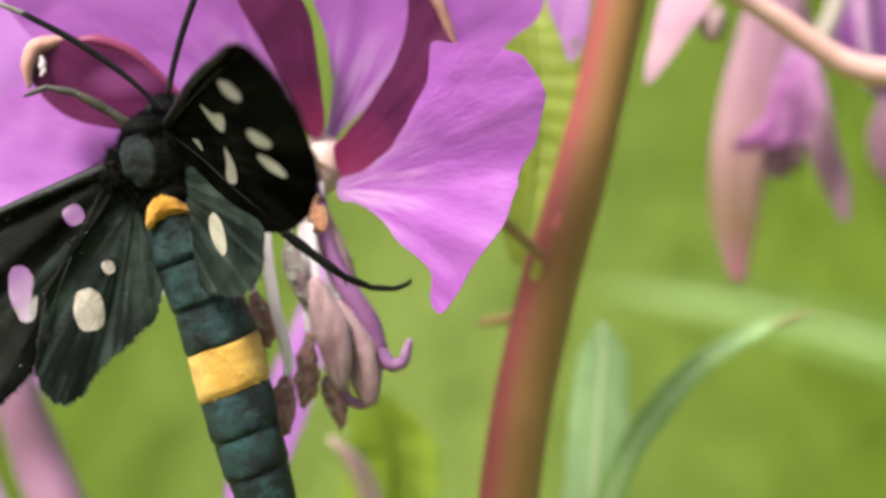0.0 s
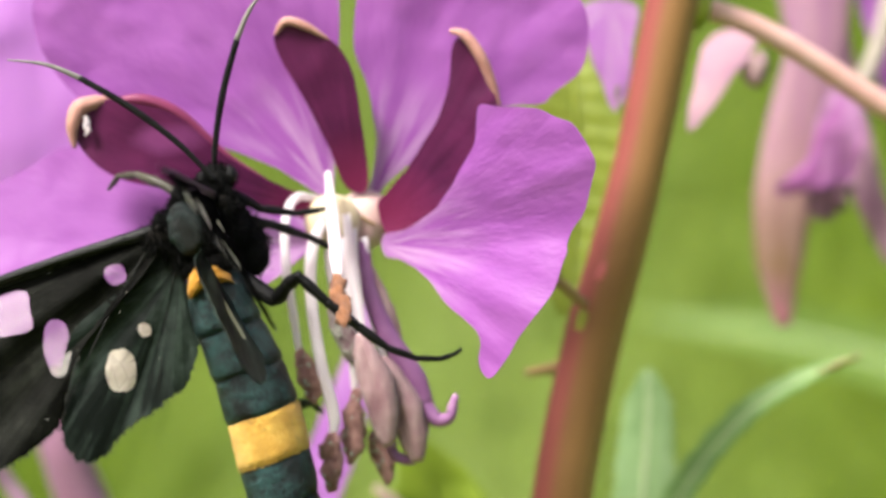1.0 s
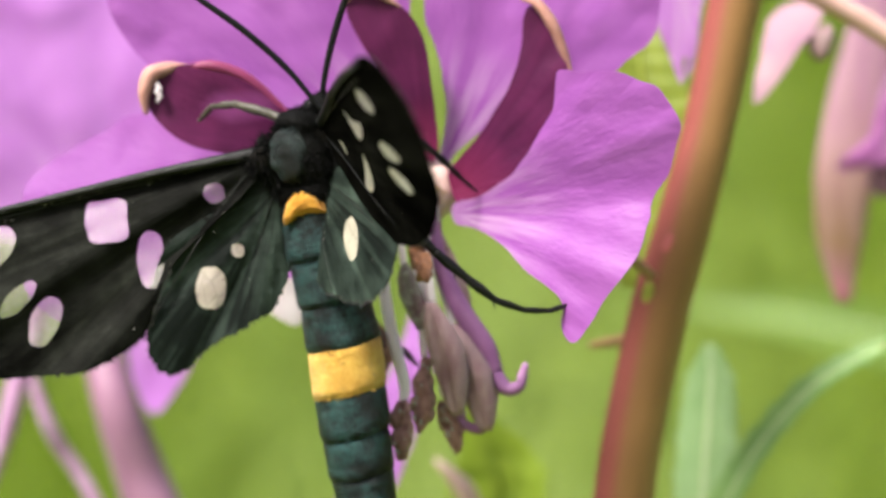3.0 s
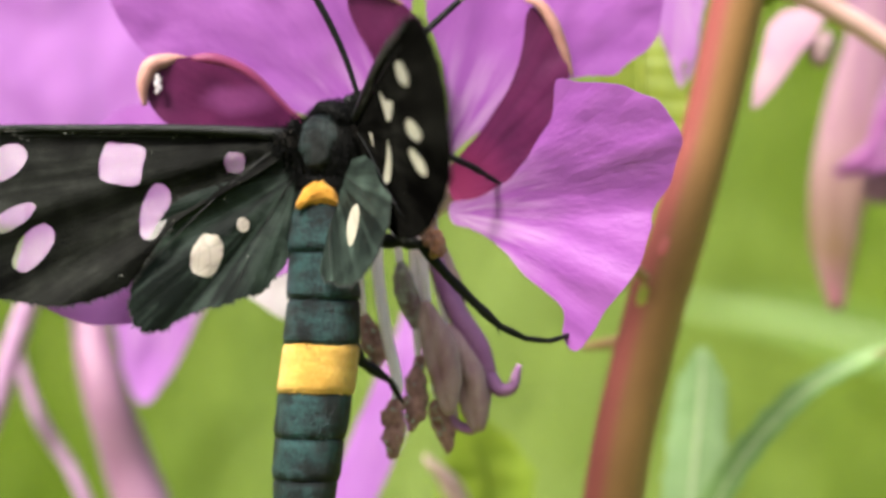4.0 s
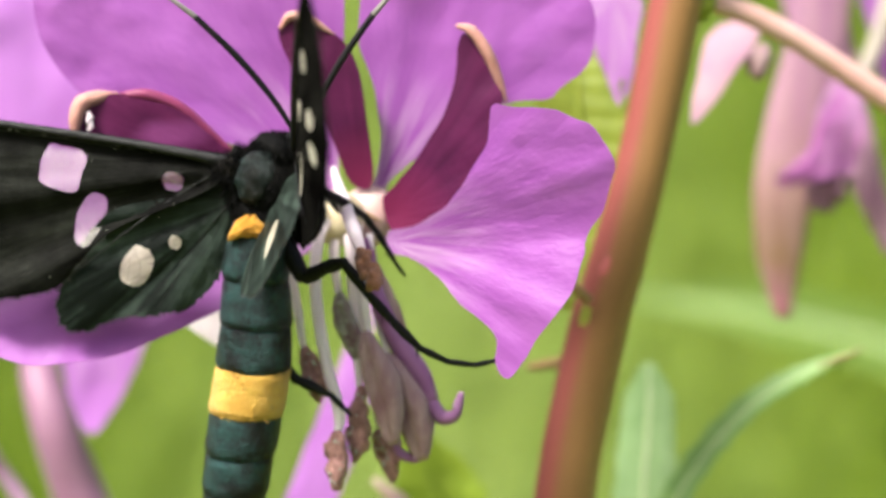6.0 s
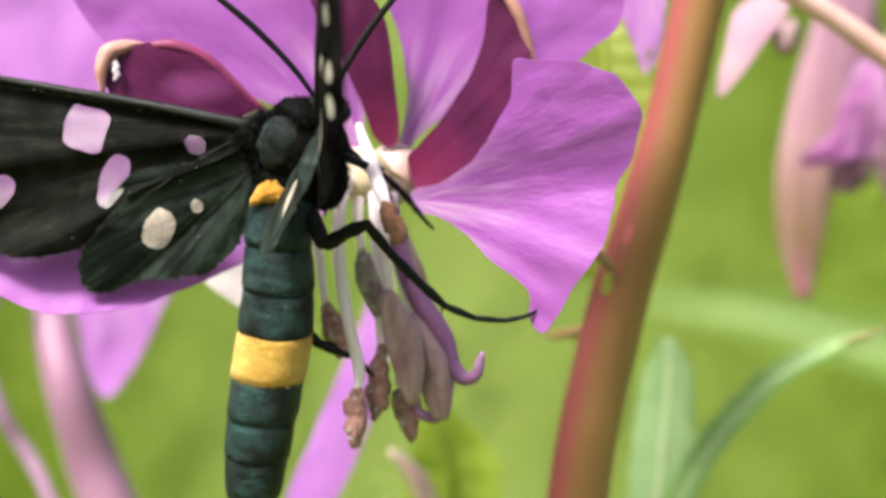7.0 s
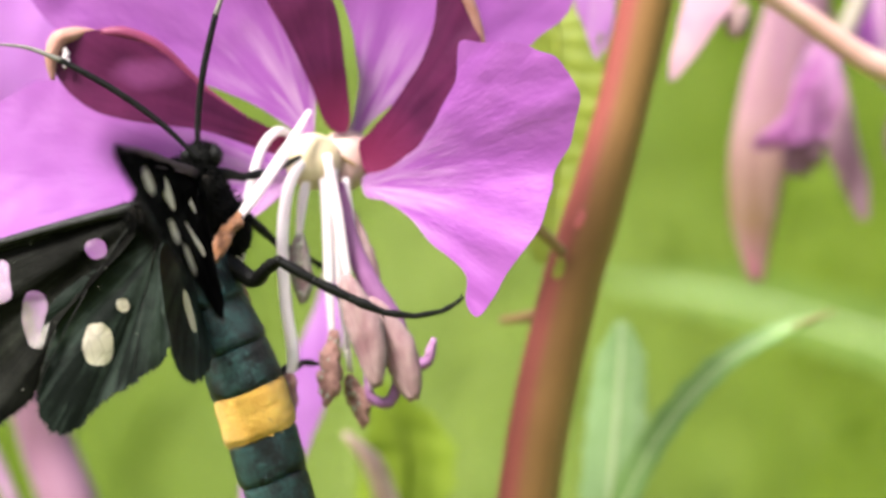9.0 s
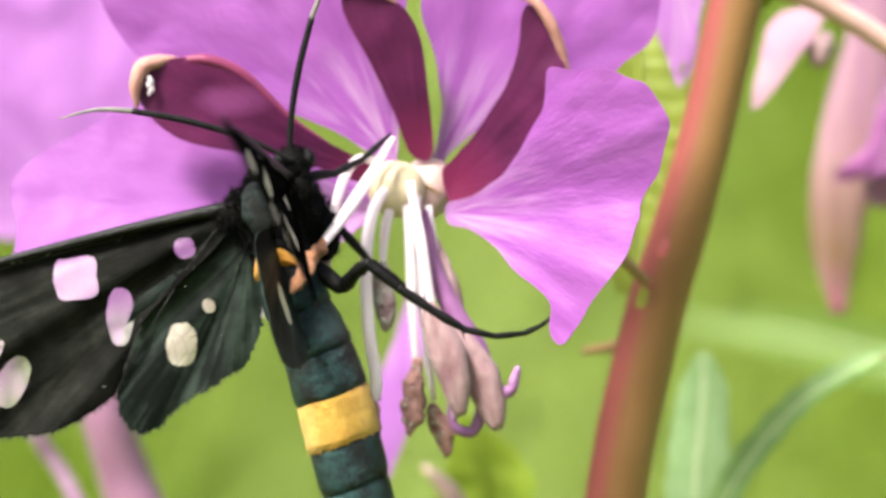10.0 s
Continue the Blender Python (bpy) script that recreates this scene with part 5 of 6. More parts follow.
def leg(pts, radii, spurs=()):
    """A jointed leg from the hip at the origin along +z, its knee towards +x."""
    bm = bmesh.new()
    for i in range(len(pts) - 1):
        a, b = pts[i], pts[i + 1]
        tube([a, a.lerp(b, 0.4), b], [radii[i] * 0.8, radii[i], radii[i + 1] * 0.8], 8, 4, bm)
        lump(b, [radii[i + 1] * 0.95] * 3, (0, 0, 0), 8, 6, 0.0, 1.0, bm)
    for p, d in spurs:
        tube([p, p + d * 0.5, p + d], [0.05, 0.04, 0.008], 5, 2, bm)
    return part("leg", bm, M_LEG, moth, "thin jointed black leg")


def shin(thigh, pts, radii, spurs=()):
    """The lower leg with its toes, jointed to the end of the thigh."""
    ob = leg(pts, radii, spurs)
    ob.name = "shin"
    ob["label"] = "thin black shin and clawed toes"
    ob.parent = thigh
    return ob


leg_hr = leg([V(0, 0, 0), V(0.1, 0, 1.2), V(0, 0, 2.3)], [0.34, 0.32, 0.24])
shin_hr = shin(leg_hr, [V(0, 0, 0), V(-0.12, 0, 1.7), V(-0.1, 0, 3.4), V(0, 0, 4.9), V(0.55, 0, 6.2), V(1.4, 0, 7.2), V(2.1, 0, 7.65), V(2.55, 0, 7.85)], [0.24, 0.23, 0.22, 0.17, 0.145, 0.13, 0.11, 0.07],
               [(V(-0.1, 0, 2.6), V(-0.45, 0, 0.4)), (V(0, 0, 4.7), V(-0.4, 0, 0.45)), (V(2.5, 0, 7.8), V(0.25, 0, -0.05))])
part("hip_joint", tube([V(1.15, 0.25, -2.5), V(1.75, -0.15, -3.15), V(2.3, -0.48, -3.8), V(2.47, -0.54, -3.92)], [0.42, 0.40, 0.36, 0.28], 10, 5), M_LEG, moth, "black hip of the hind leg")
leg_mr = leg([V(0, 0, 0), V(0.12, 0, 1.9), V(0, 0, 3.8)], [0.24, 0.23, 0.17])
shin_mr = shin(leg_mr, [V(0, 0, 0), V(0.06, 0, 1.1), V(0.03, 0, 2.2), V(-0.02, 0, 3.0), V(0, 0, 3.9)], [0.17, 0.17, 0.13, 0.10, 0.06], [(V(0.05, 0, 2.1), V(-0.3, 0, 0.3))])
leg_fr = leg([V(0, 0, 0), V(-0.5, 0, 1.5), V(-0.5, 0, 3.2), V(0, 0, 5.0)], [0.24, 0.2, 0.16, 0.08])
leg_fl = leg([V(0, 0, 0), V(0.4, 0, 1.6), V(0.6, 0, 3.2), V(0.35, 0, 4.4), V(-0.35, 0, 5.1)], [0.27, 0.24, 0.19, 0.14, 0.09])
leg_fl.data.materials[0] = M_LEG_OLIVE
leg_hl = leg([V(0, 0, 0), V(-0.3, 0, 1.8), V(0.15, 0, 3.4), V(0, 0, 4.6)], [0.3, 0.26, 0.16, 0.08])


# ---- what moves ----
def motions():
    walk(moth, [
        (0, pose(-0.01064, -0.00392, 0.00114, 0.7, -24.3, 4.3)),
        (0.5, pose(-0.01019, -0.00394, 0.00092, 3.6, -21.8, 1.2)),
        (1, pose(-0.01058, -0.00395, 0.00083, 0.5, -18.0, 4.0)),
        (1.5, pose(-0.01105, -0.00394, 0.00055, 2.6, -22.7, 3.0)),
        (2, pose(-0.01065, -0.00395, 0.00065, -0.8, -19.2, 6.3)),
        (2.5, pose(-0.01018, -0.00394, 0.00102, 5.6, -17.0, -0.0)),
        (2.7, pose(-0.00997, -0.00394, 0.00164, 5.6, -16.3, 0.3)),
        (3.8, pose(-0.00771, -0.00390, 0.00352, 0.0, -0.0, 0.0)),
        (4, pose(-0.00811, -0.00392, 0.00274, -2.8, 0.2, 3.6)),
        (4.2, pose(-0.00765, -0.00390, 0.00246, -0.0, 0.9, 1.1)),
        (4.4, pose(-0.00758, -0.00389, 0.00226, 0.6, 0.1, -0.7)),
        (4.5, pose(-0.00822, -0.00388, 0.00240, -4.0, -1.8, -3.5)),
        (4.7, pose(-0.00814, -0.00390, 0.00273, -0.1, -0.4, -1.5)),
        (5, pose(-0.00787, -0.00388, 0.00272, 5.9, 4.6, -3.8)),
        (5.5, pose(-0.00794, -0.00390, 0.00252, 10.6, 9.6, -4.7)),
        (5.7, pose(-0.00787, -0.00391, 0.00269, 11.2, 9.4, -2.2)),
        (6.8, pose(-0.00787, -0.00392, 0.00313, 10.0, 10.6, -1.1)),
        (7, pose(-0.00799, -0.00390, 0.00240, 12.9, 9.6, -3.2)),
        (7.5, pose(-0.00872, -0.00363, 0.00160, 8.6, -0.7, -4.4)),
        (7.7, pose(-0.01049, -0.00293, 0.00003, 3.8, -9.8, -1.0)),
        (8, pose(-0.01017, -0.00293, -0.00041, 3.2, -11.7, -0.9)),
        (8.5, pose(-0.00989, -0.00294, -0.00013, 3.6, -9.8, -3.6)),
        (9, pose(-0.01054, -0.00293, -0.00093, 1.7, -16.6, 0.1)),
        (9.5, pose(-0.01012, -0.00295, 0.00015, -0.0, -11.9, 4.9)),
        (10, pose(-0.01029, -0.00294, 0.00009, 0.9, -14.2, 3.6))])
    walk(midge, [
        (0, pose(*(V(28.85, 12.00, 3.16) * MM), 0, -25, 0)),
        (4.2, pose(*(V(23.26, 12.00, 3.17) * MM), 0, 12, 0)),
        (4.6, pose(*(V(22.69, 12.00, 0.78) * MM), 0, -1, 0)),
        (4.8, pose(*(V(21.49, 12.00, -1.66) * MM), 0, -14, 0)),
        (4.9, pose(*(V(24.12, 12.00, -2.84) * MM), 0, 23, 0)),
        (5, pose(*(V(25.75, 12.00, -3.39) * MM), 0, 10, 0)),
        (5.2, pose(*(V(23.51, 12.00, 0.75) * MM), 0, -3, 0)),
        (5.5, pose(*(V(27.26, 12.00, 2.80) * MM), 0, -16, 0)),
        (6.2, pose(*(V(25.79, 12.00, 3.87) * MM), 0, 21, 0)),
        (6.9, pose(*(V(22.19, 12.00, 2.13) * MM), 0, 8, 0)),
        (7.2, pose(*(V(19.79, 12.00, 1.15) * MM), 0, -5, 0)),
        (7.3, pose(*(V(20.83, 12.00, 0.17) * MM), 0, -18, 0)),
        (7.5, pose(*(V(19.11, 12.00, 2.02) * MM), 0, 19, 0)),
        (8, pose(*(V(20.22, 12.00, 1.20) * MM), 0, 6, 0)),
        (8.2, pose(*(V(19.12, 12.00, 2.40) * MM), 0, -7, 0)),
        (8.5, pose(*(V(20.26, 12.00, 0.88) * MM), 0, -20, 0)),
        (8.8, pose(*(V(20.86, 12.00, -0.79) * MM), 0, 17, 0)),
        (9, pose(*(V(25.62, 12.00, -1.60) * MM), 0, 4, 0)),
        (10, pose(*(V(25.33, 12.00, 1.79) * MM), 0, -9, 0))])
    walk(abdomen, [
        (0, pose(0.00000, 0.00000, -0.00190, 0.0, 2.8, 0.0)),
        (0.5, pose(0.00000, 0.00000, -0.00190, 0.0, -0.7, 0.0)),
        (1, pose(0.00000, 0.00000, -0.00190, 0.0, -2.3, 0.0)),
        (1.5, pose(0.00000, 0.00000, -0.00190, 0.0, 0.3, 0.0)),
        (2, pose(0.00000, 0.00000, -0.00190, 0.0, -0.8, 0.0)),
        (2.5, pose(0.00000, 0.00000, -0.00190, 0.0, -1.2, 0.0)),
        (2.7, pose(0.00000, 0.00000, -0.00190, 0.0, -1.6, 0.0)),
        (3.8, pose(0.00000, 0.00000, -0.00190, 0.0, -0.0, 0.0)),
        (4, pose(0.00000, 0.00000, -0.00190, -0.0, -0.7, -0.0)),
        (4.2, pose(0.00000, 0.00000, -0.00190, -0.0, -0.8, -0.0)),
        (4.4, pose(0.00000, 0.00000, -0.00190, -0.0, 0.7, -0.0)),
        (4.5, pose(0.00000, 0.00000, -0.00190, -0.0, 0.2, -0.0)),
        (4.7, pose(0.00000, 0.00000, -0.00190, -0.0, 1.5, -0.0)),
        (5, pose(0.00000, 0.00000, -0.00190, -0.0, -2.8, -0.0)),
        (5.5, pose(0.00000, 0.00000, -0.00190, 0.0, -6.8, 0.0)),
        (5.7, pose(0.00000, 0.00000, -0.00190, 0.0, -5.6, 0.0)),
        (6.8, pose(0.00000, 0.00000, -0.00190, 0.0, -6.6, 0.0)),
        (7, pose(0.00000, 0.00000, -0.00190, 0.0, -6.4, 0.0)),
        (7.5, pose(0.00000, 0.00000, -0.00190, 0.0, -5.9, 0.0)),
        (7.7, pose(0.00000, 0.00000, -0.00190, 0.3, -3.7, -4.0)),
        (8, pose(0.00000, 0.00000, -0.00190, 2.0, -5.5, -20.1)),
        (8.5, pose(0.00000, 0.00000, -0.00190, 1.4, -7.8, -10.1)),
        (9, pose(0.00000, 0.00000, -0.00190, 2.3, -5.7, -22.1)),
        (9.5, pose(0.00000, 0.00000, -0.00190, 1.0, -6.5, -9.1)),
        (10, pose(0.00000, 0.00000, -0.00190, 1.2, -7.2, -9.1))])
    walk(wing_rf, [
        (0, pose(0.00132, -0.00006, 0.00087, 10.2, -7.7, -78.6)),
        (0.5, pose(0.00132, -0.00006, 0.00087, 12.5, -10.4, -85.1)),
        (1, pose(0.00132, -0.00006, 0.00087, 14.7, -7.8, -95.0)),
        (1.5, pose(0.00132, -0.00006, 0.00087, 13.1, -9.4, -94.3)),
        (2, pose(0.00132, -0.00006, 0.00087, 13.4, -8.8, -98.2)),
        (2.5, pose(0.00132, -0.00006, 0.00087, 12.4, -12.9, -91.0)),
        (2.7, pose(0.00132, -0.00006, 0.00087, 15.2, -13.1, -87.3)),
        (3.8, pose(0.00132, -0.00006, 0.00087, 12.3, -10.5, -72.7)),
        (4, pose(0.00132, -0.00006, 0.00087, 14.9, -11.7, -85.8)),
        (4.2, pose(0.00132, -0.00006, 0.00087, 16.1, -16.9, -87.9)),
        (4.4, pose(0.00132, -0.00006, 0.00087, 9.6, -16.6, -74.9)),
        (4.5, pose(0.00132, -0.00006, 0.00087, 9.0, -10.7, -69.3)),
        (4.7, pose(0.00132, -0.00006, 0.00087, 8.7, -16.4, -74.5)),
        (5, pose(0.00132, -0.00006, 0.00087, 11.0, -26.4, -79.6)),
        (5.5, pose(0.00132, -0.00006, 0.00087, 17.5, -35.9, -87.6)),
        (5.7, pose(0.00132, -0.00006, 0.00087, 17.1, -35.4, -90.2)),
        (6.8, pose(0.00132, -0.00006, 0.00087, 17.0, -33.2, -87.5)),
        (7, pose(0.00132, -0.00006, 0.00087, 14.6, -37.9, -88.5)),
        (7.5, pose(0.00132, -0.00006, 0.00087, 10.3, -22.9, -79.7)),
        (7.7, pose(0.00132, -0.00006, 0.00087, 3.4, -8.8, -85.6)),
        (8, pose(0.00132, -0.00006, 0.00087, 9.6, -11.0, -93.5)),
        (8.5, pose(0.00132, -0.00006, 0.00087, 2.8, -12.5, -87.4)),
        (9, pose(0.00132, -0.00006, 0.00087, 9.3, -9.6, -95.3)),
        (9.5, pose(0.00132, -0.00006, 0.00087, 11.6, -12.2, -97.8)),
        (10, pose(0.00132, -0.00006, 0.00087, 10.6, -11.8, -97.2))])
    walk(wing_rh, [
        (0, pose(0.00035, 0.00108, -0.00092, -16.8, -9.0, -58.8)),
        (0.5, pose(0.00035, 0.00108, -0.00092, -24.8, -7.6, -56.1)),
        (1, pose(0.00035, 0.00108, -0.00092, 11.8, -8.0, -97.4)),
        (1.5, pose(0.00035, 0.00108, -0.00092, 7.7, -10.3, -93.1)),
        (2, pose(0.00035, 0.00108, -0.00092, 13.2, -8.5, -100.3)),
        (2.5, pose(0.00035, 0.00108, -0.00092, 9.4, -14.0, -89.7)),
        (2.7, pose(0.00035, 0.00108, -0.00092, -20.1, -12.5, -60.6)),
        (3.8, pose(0.00035, 0.00108, -0.00092, -19.4, -13.6, -51.0)),
        (4, pose(0.00035, 0.00108, -0.00092, -14.3, -16.4, -66.1)),
        (4.2, pose(0.00035, 0.00108, -0.00092, -20.4, -21.9, -63.4)),
        (4.4, pose(0.00035, 0.00108, -0.00092, -22.7, -21.4, -54.0)),
        (4.5, pose(0.00035, 0.00108, -0.00092, -21.7, -15.0, -51.1)),
        (4.7, pose(0.00035, 0.00108, -0.00092, -22.2, -19.5, -55.2)),
        (5, pose(0.00035, 0.00108, -0.00092, -22.8, -27.1, -59.6)),
        (5.5, pose(0.00035, 0.00108, -0.00092, -22.1, -36.2, -63.9)),
        (5.7, pose(0.00035, 0.00108, -0.00092, -21.0, -35.8, -66.7)),
        (6.8, pose(0.00035, 0.00108, -0.00092, -18.6, -35.9, -65.6)),
        (7, pose(0.00035, 0.00108, -0.00092, -22.0, -38.7, -66.1)),
        (7.5, pose(0.00035, 0.00108, -0.00092, -18.2, -23.4, -63.0)),
        (7.7, pose(0.00035, 0.00108, -0.00092, -18.3, -12.5, -68.0)),
        (8, pose(0.00035, 0.00108, -0.00092, -0.3, -9.6, -96.5)),
        (8.5, pose(0.00035, 0.00108, -0.00092, -7.4, -9.6, -81.9)),
        (9, pose(0.00035, 0.00108, -0.00092, 0.8, -7.3, -99.9)),
        (9.5, pose(0.00035, 0.00108, -0.00092, 7.6, -15.6, -100.0)),
        (10, pose(0.00035, 0.00108, -0.00092, 5.8, -11.5, -100.3))])
    walk(antenna_l, [
        (0, pose(0.00149, -0.00111, 0.00182, 8.1, -22.5, 0)),
        (0.5, pose(0.00149, -0.00111, 0.00182, 7.6, -24.1, 0)),
        (1, pose(0.00149, -0.00111, 0.00182, 7.1, -25.7, 0)),
        (1.5, pose(0.00149, -0.00111, 0.00182, 8.0, -39.0, 0)),
        (2, pose(0.00149, -0.00111, 0.00182, 6.1, -29.6, 0)),
        (2.5, pose(0.00149, -0.00111, 0.00182, 7.9, -33.7, 0)),
        (2.7, pose(0.00149, -0.00111, 0.00182, 8.1, -31.3, 0)),
        (3.8, pose(0.00149, -0.00111, 0.00182, 9.3, -18.0, 0)),
        (4.5, pose(0.00149, -0.00111, 0.00182, 9.0, -25.1, 0)),
        (5, pose(0.00149, -0.00111, 0.00182, 9.0, -29.3, 0)),
        (5.5, pose(0.00149, -0.00111, 0.00182, 8.3, -35.0, 0)),
        (5.7, pose(0.00149, -0.00111, 0.00182, 8.3, -36.0, 0)),
        (6.8, pose(0.00149, -0.00111, 0.00182, 8.5, -41.1, 0)),
        (7, pose(0.00149, -0.00111, 0.00182, 8.5, -42.1, 0)),
        (7.5, pose(0.00149, -0.00111, 0.00182, 7.9, -44.9, 0)),
        (7.7, pose(0.00149, -0.00111, 0.00182, 8.4, -39.6, 0)),
        (8, pose(0.00149, -0.00111, 0.00182, 9.2, -31.7, 0)),
        (8.5, pose(0.00149, -0.00111, 0.00182, 9.3, -54.9, 0)),
        (9, pose(0.00149, -0.00111, 0.00182, 9.6, -29.1, 0)),
        (9.5, pose(0.00149, -0.00111, 0.00182, 8.0, -55.0, 0)),
        (10, pose(0.00149, -0.00111, 0.00182, 7.9, -51.0, 0))])
    walk(antenna_r, [
        (0, pose(0.00133, 0.00014, 0.00109, 9.0, 29.3, 0)),
        (0.5, pose(0.00133, 0.00014, 0.00109, 11.2, 14.6, 0)),
        (1, pose(0.00133, 0.00014, 0.00109, 15.1, 16.9, 0)),
        (1.5, pose(0.00133, 0.00014, 0.00109, 16.7, 16.6, 0)),
        (2, pose(0.00133, 0.00014, 0.00109, 18.2, 16.3, 0)),
        (2.5, pose(0.00133, 0.00014, 0.00109, 13.8, 6.3, 0)),
        (2.7, pose(0.00133, 0.00014, 0.00109, 12.8, 9.7, 0)),
        (3.8, pose(0.00133, 0.00014, 0.00109, 7.3, 28.0, 0)),
        (4.5, pose(0.00133, 0.00014, 0.00109, 5.6, 31.1, 0)),
        (5, pose(0.00133, 0.00014, 0.00109, 7.2, 24.6, 0)),
        (5.5, pose(0.00133, 0.00014, 0.00109, 1.2, 8.5, 0)),
        (5.7, pose(0.00133, 0.00014, 0.00109, 1.4, 9.0, 0)),
        (6.8, pose(0.00133, 0.00014, 0.00109, 2.7, 11.8, 0)),
        (7, pose(0.00133, 0.00014, 0.00109, 2.9, 12.3, 0)),
        (7.5, pose(0.00133, 0.00014, 0.00109, 10.9, 1.9, 0)),
        (7.7, pose(0.00133, 0.00014, 0.00109, 10.9, 8.7, 0)),
        (8, pose(0.00133, 0.00014, 0.00109, 10.8, 18.8, 0)),
        (8.5, pose(0.00133, 0.00014, 0.00109, 18.9, 8.4, 0)),
        (9, pose(0.00133, 0.00014, 0.00109, 7.5, 12.8, 0)),
        (9.5, pose(0.00133, 0.00014, 0.00109, 8.6, 8.0, 0)),
        (10, pose(0.00133, 0.00014, 0.00109, 8.8, 11.1, 0))])
    walk(leg_hr, [
        (0, pose(0.00245, -0.00054, -0.00392, 48.5, -75.1, 64.9)),
        (0.5, pose(0.00245, -0.00054, -0.00392, 24.3, -64.2, 88.2)),
        (1, pose(0.00245, -0.00054, -0.00392, 36.3, -67.1, 83.9)),
        (1.5, pose(0.00245, -0.00054, -0.00392, 31.0, -62.9, 90.2)),
        (2, pose(0.00245, -0.00054, -0.00392, 26.7, -59.8, 93.4)),
        (2.5, pose(0.00245, -0.00054, -0.00392, 37.1, -61.1, 90.9)),
        (2.7, pose(0.00245, -0.00054, -0.00392, 47.2, -64.2, 83.6)),
        (3.8, pose(0.00245, -0.00054, -0.00392, 128.6, -62.6, 10.3)),
        (4, pose(0.00245, -0.00054, -0.00392, 99.2, -67.9, 39.4)),
        (4.5, pose(0.00245, -0.00054, -0.00392, 100.1, -68.0, 41.2)),
        (5, pose(0.00245, -0.00054, -0.00392, 48.5, -62.6, 86.9)),
        (5.5, pose(0.00245, -0.00054, -0.00392, 33.3, -46.6, 110.9)),
        (5.7, pose(0.00245, -0.00054, -0.00392, 30.8, -51.6, 106.2)),
        (6.8, pose(0.00245, -0.00054, -0.00392, 31.2, -45.4, 112.2)),
        (7, pose(0.00245, -0.00054, -0.00392, 30.6, -44.1, 113.3)),
        (7.5, pose(0.00245, -0.00054, -0.00392, 33.0, -56.8, 100.8)),
        (7.7, pose(0.00245, -0.00054, -0.00392, 35.0, -60.8, 95.3)),
        (8, pose(0.00245, -0.00054, -0.00392, 38.3, -64.4, 89.1)),
        (8.5, pose(0.00245, -0.00054, -0.00392, 39.7, -62.6, 92.1)),
        (9, pose(0.00245, -0.00054, -0.00392, 39.5, -67.1, 83.3)),
        (9.5, pose(0.00245, -0.00054, -0.00392, 45.9, -70.2, 75.5)),
        (10, pose(0.00245, -0.00054, -0.00392, 33.5, -65.0, 87.0))])
    walk(leg_mr, [
        (0, pose(0.00187, 0.00028, -0.00011, -159.7, -76.9, 4.8)),
        (0.5, pose(0.00187, 0.00028, -0.00011, -158.1, -77.3, 4.0)),
        (1, pose(0.00187, 0.00028, -0.00011, -162.6, -62.5, 19.4)),
        (1.5, pose(0.00187, 0.00028, -0.00011, -162.2, -62.4, 19.9)),
        (2, pose(0.00187, 0.00028, -0.00011, -160.9, -61.8, 21.2)),
        (2.5, pose(0.00187, 0.00028, -0.00011, -127.6, -80.2, -15.7)),
        (2.7, pose(0.00187, 0.00028, -0.00011, -133.9, -80.7, -13.7)),
        (3.8, pose(0.00187, 0.00028, -0.00011, -134.9, -85.8, -28.1)),
        (4, pose(0.00187, 0.00028, -0.00011, -110.1, -87.4, -55.7)),
        (4.5, pose(0.00187, 0.00028, -0.00011, -172.5, -72.0, 8.6)),
        (5, pose(0.00187, 0.00028, -0.00011, -175.2, -55.2, 13.5)),
        (5.5, pose(0.00187, 0.00028, -0.00011, -143.8, -64.2, 7.6)),
        (5.7, pose(0.00187, 0.00028, -0.00011, -145.9, -63.5, 9.3)),
        (6.8, pose(0.00187, 0.00028, -0.00011, -146.1, -65.1, 7.3)),
        (7, pose(0.00187, 0.00028, -0.00011, -144.2, -65.0, 7.0)),
        (7.5, pose(0.00187, 0.00028, -0.00011, -153.6, -62.3, 9.8)),
        (7.7, pose(0.00187, 0.00028, -0.00011, -153.7, -55.5, 15.2)),
        (8, pose(0.00187, 0.00028, -0.00011, -151.4, -47.8, 20.6)),
        (8.5, pose(0.00187, 0.00028, -0.00011, -152.8, -43.6, 22.7)),
        (9, pose(0.00187, 0.00028, -0.00011, -158.2, -42.8, 22.3)),
        (9.5, pose(0.00187, 0.00028, -0.00011, -171.7, -40.3, 22.4)),
        (10, pose(0.00187, 0.00028, -0.00011, -170.8, -38.0, 22.5))])
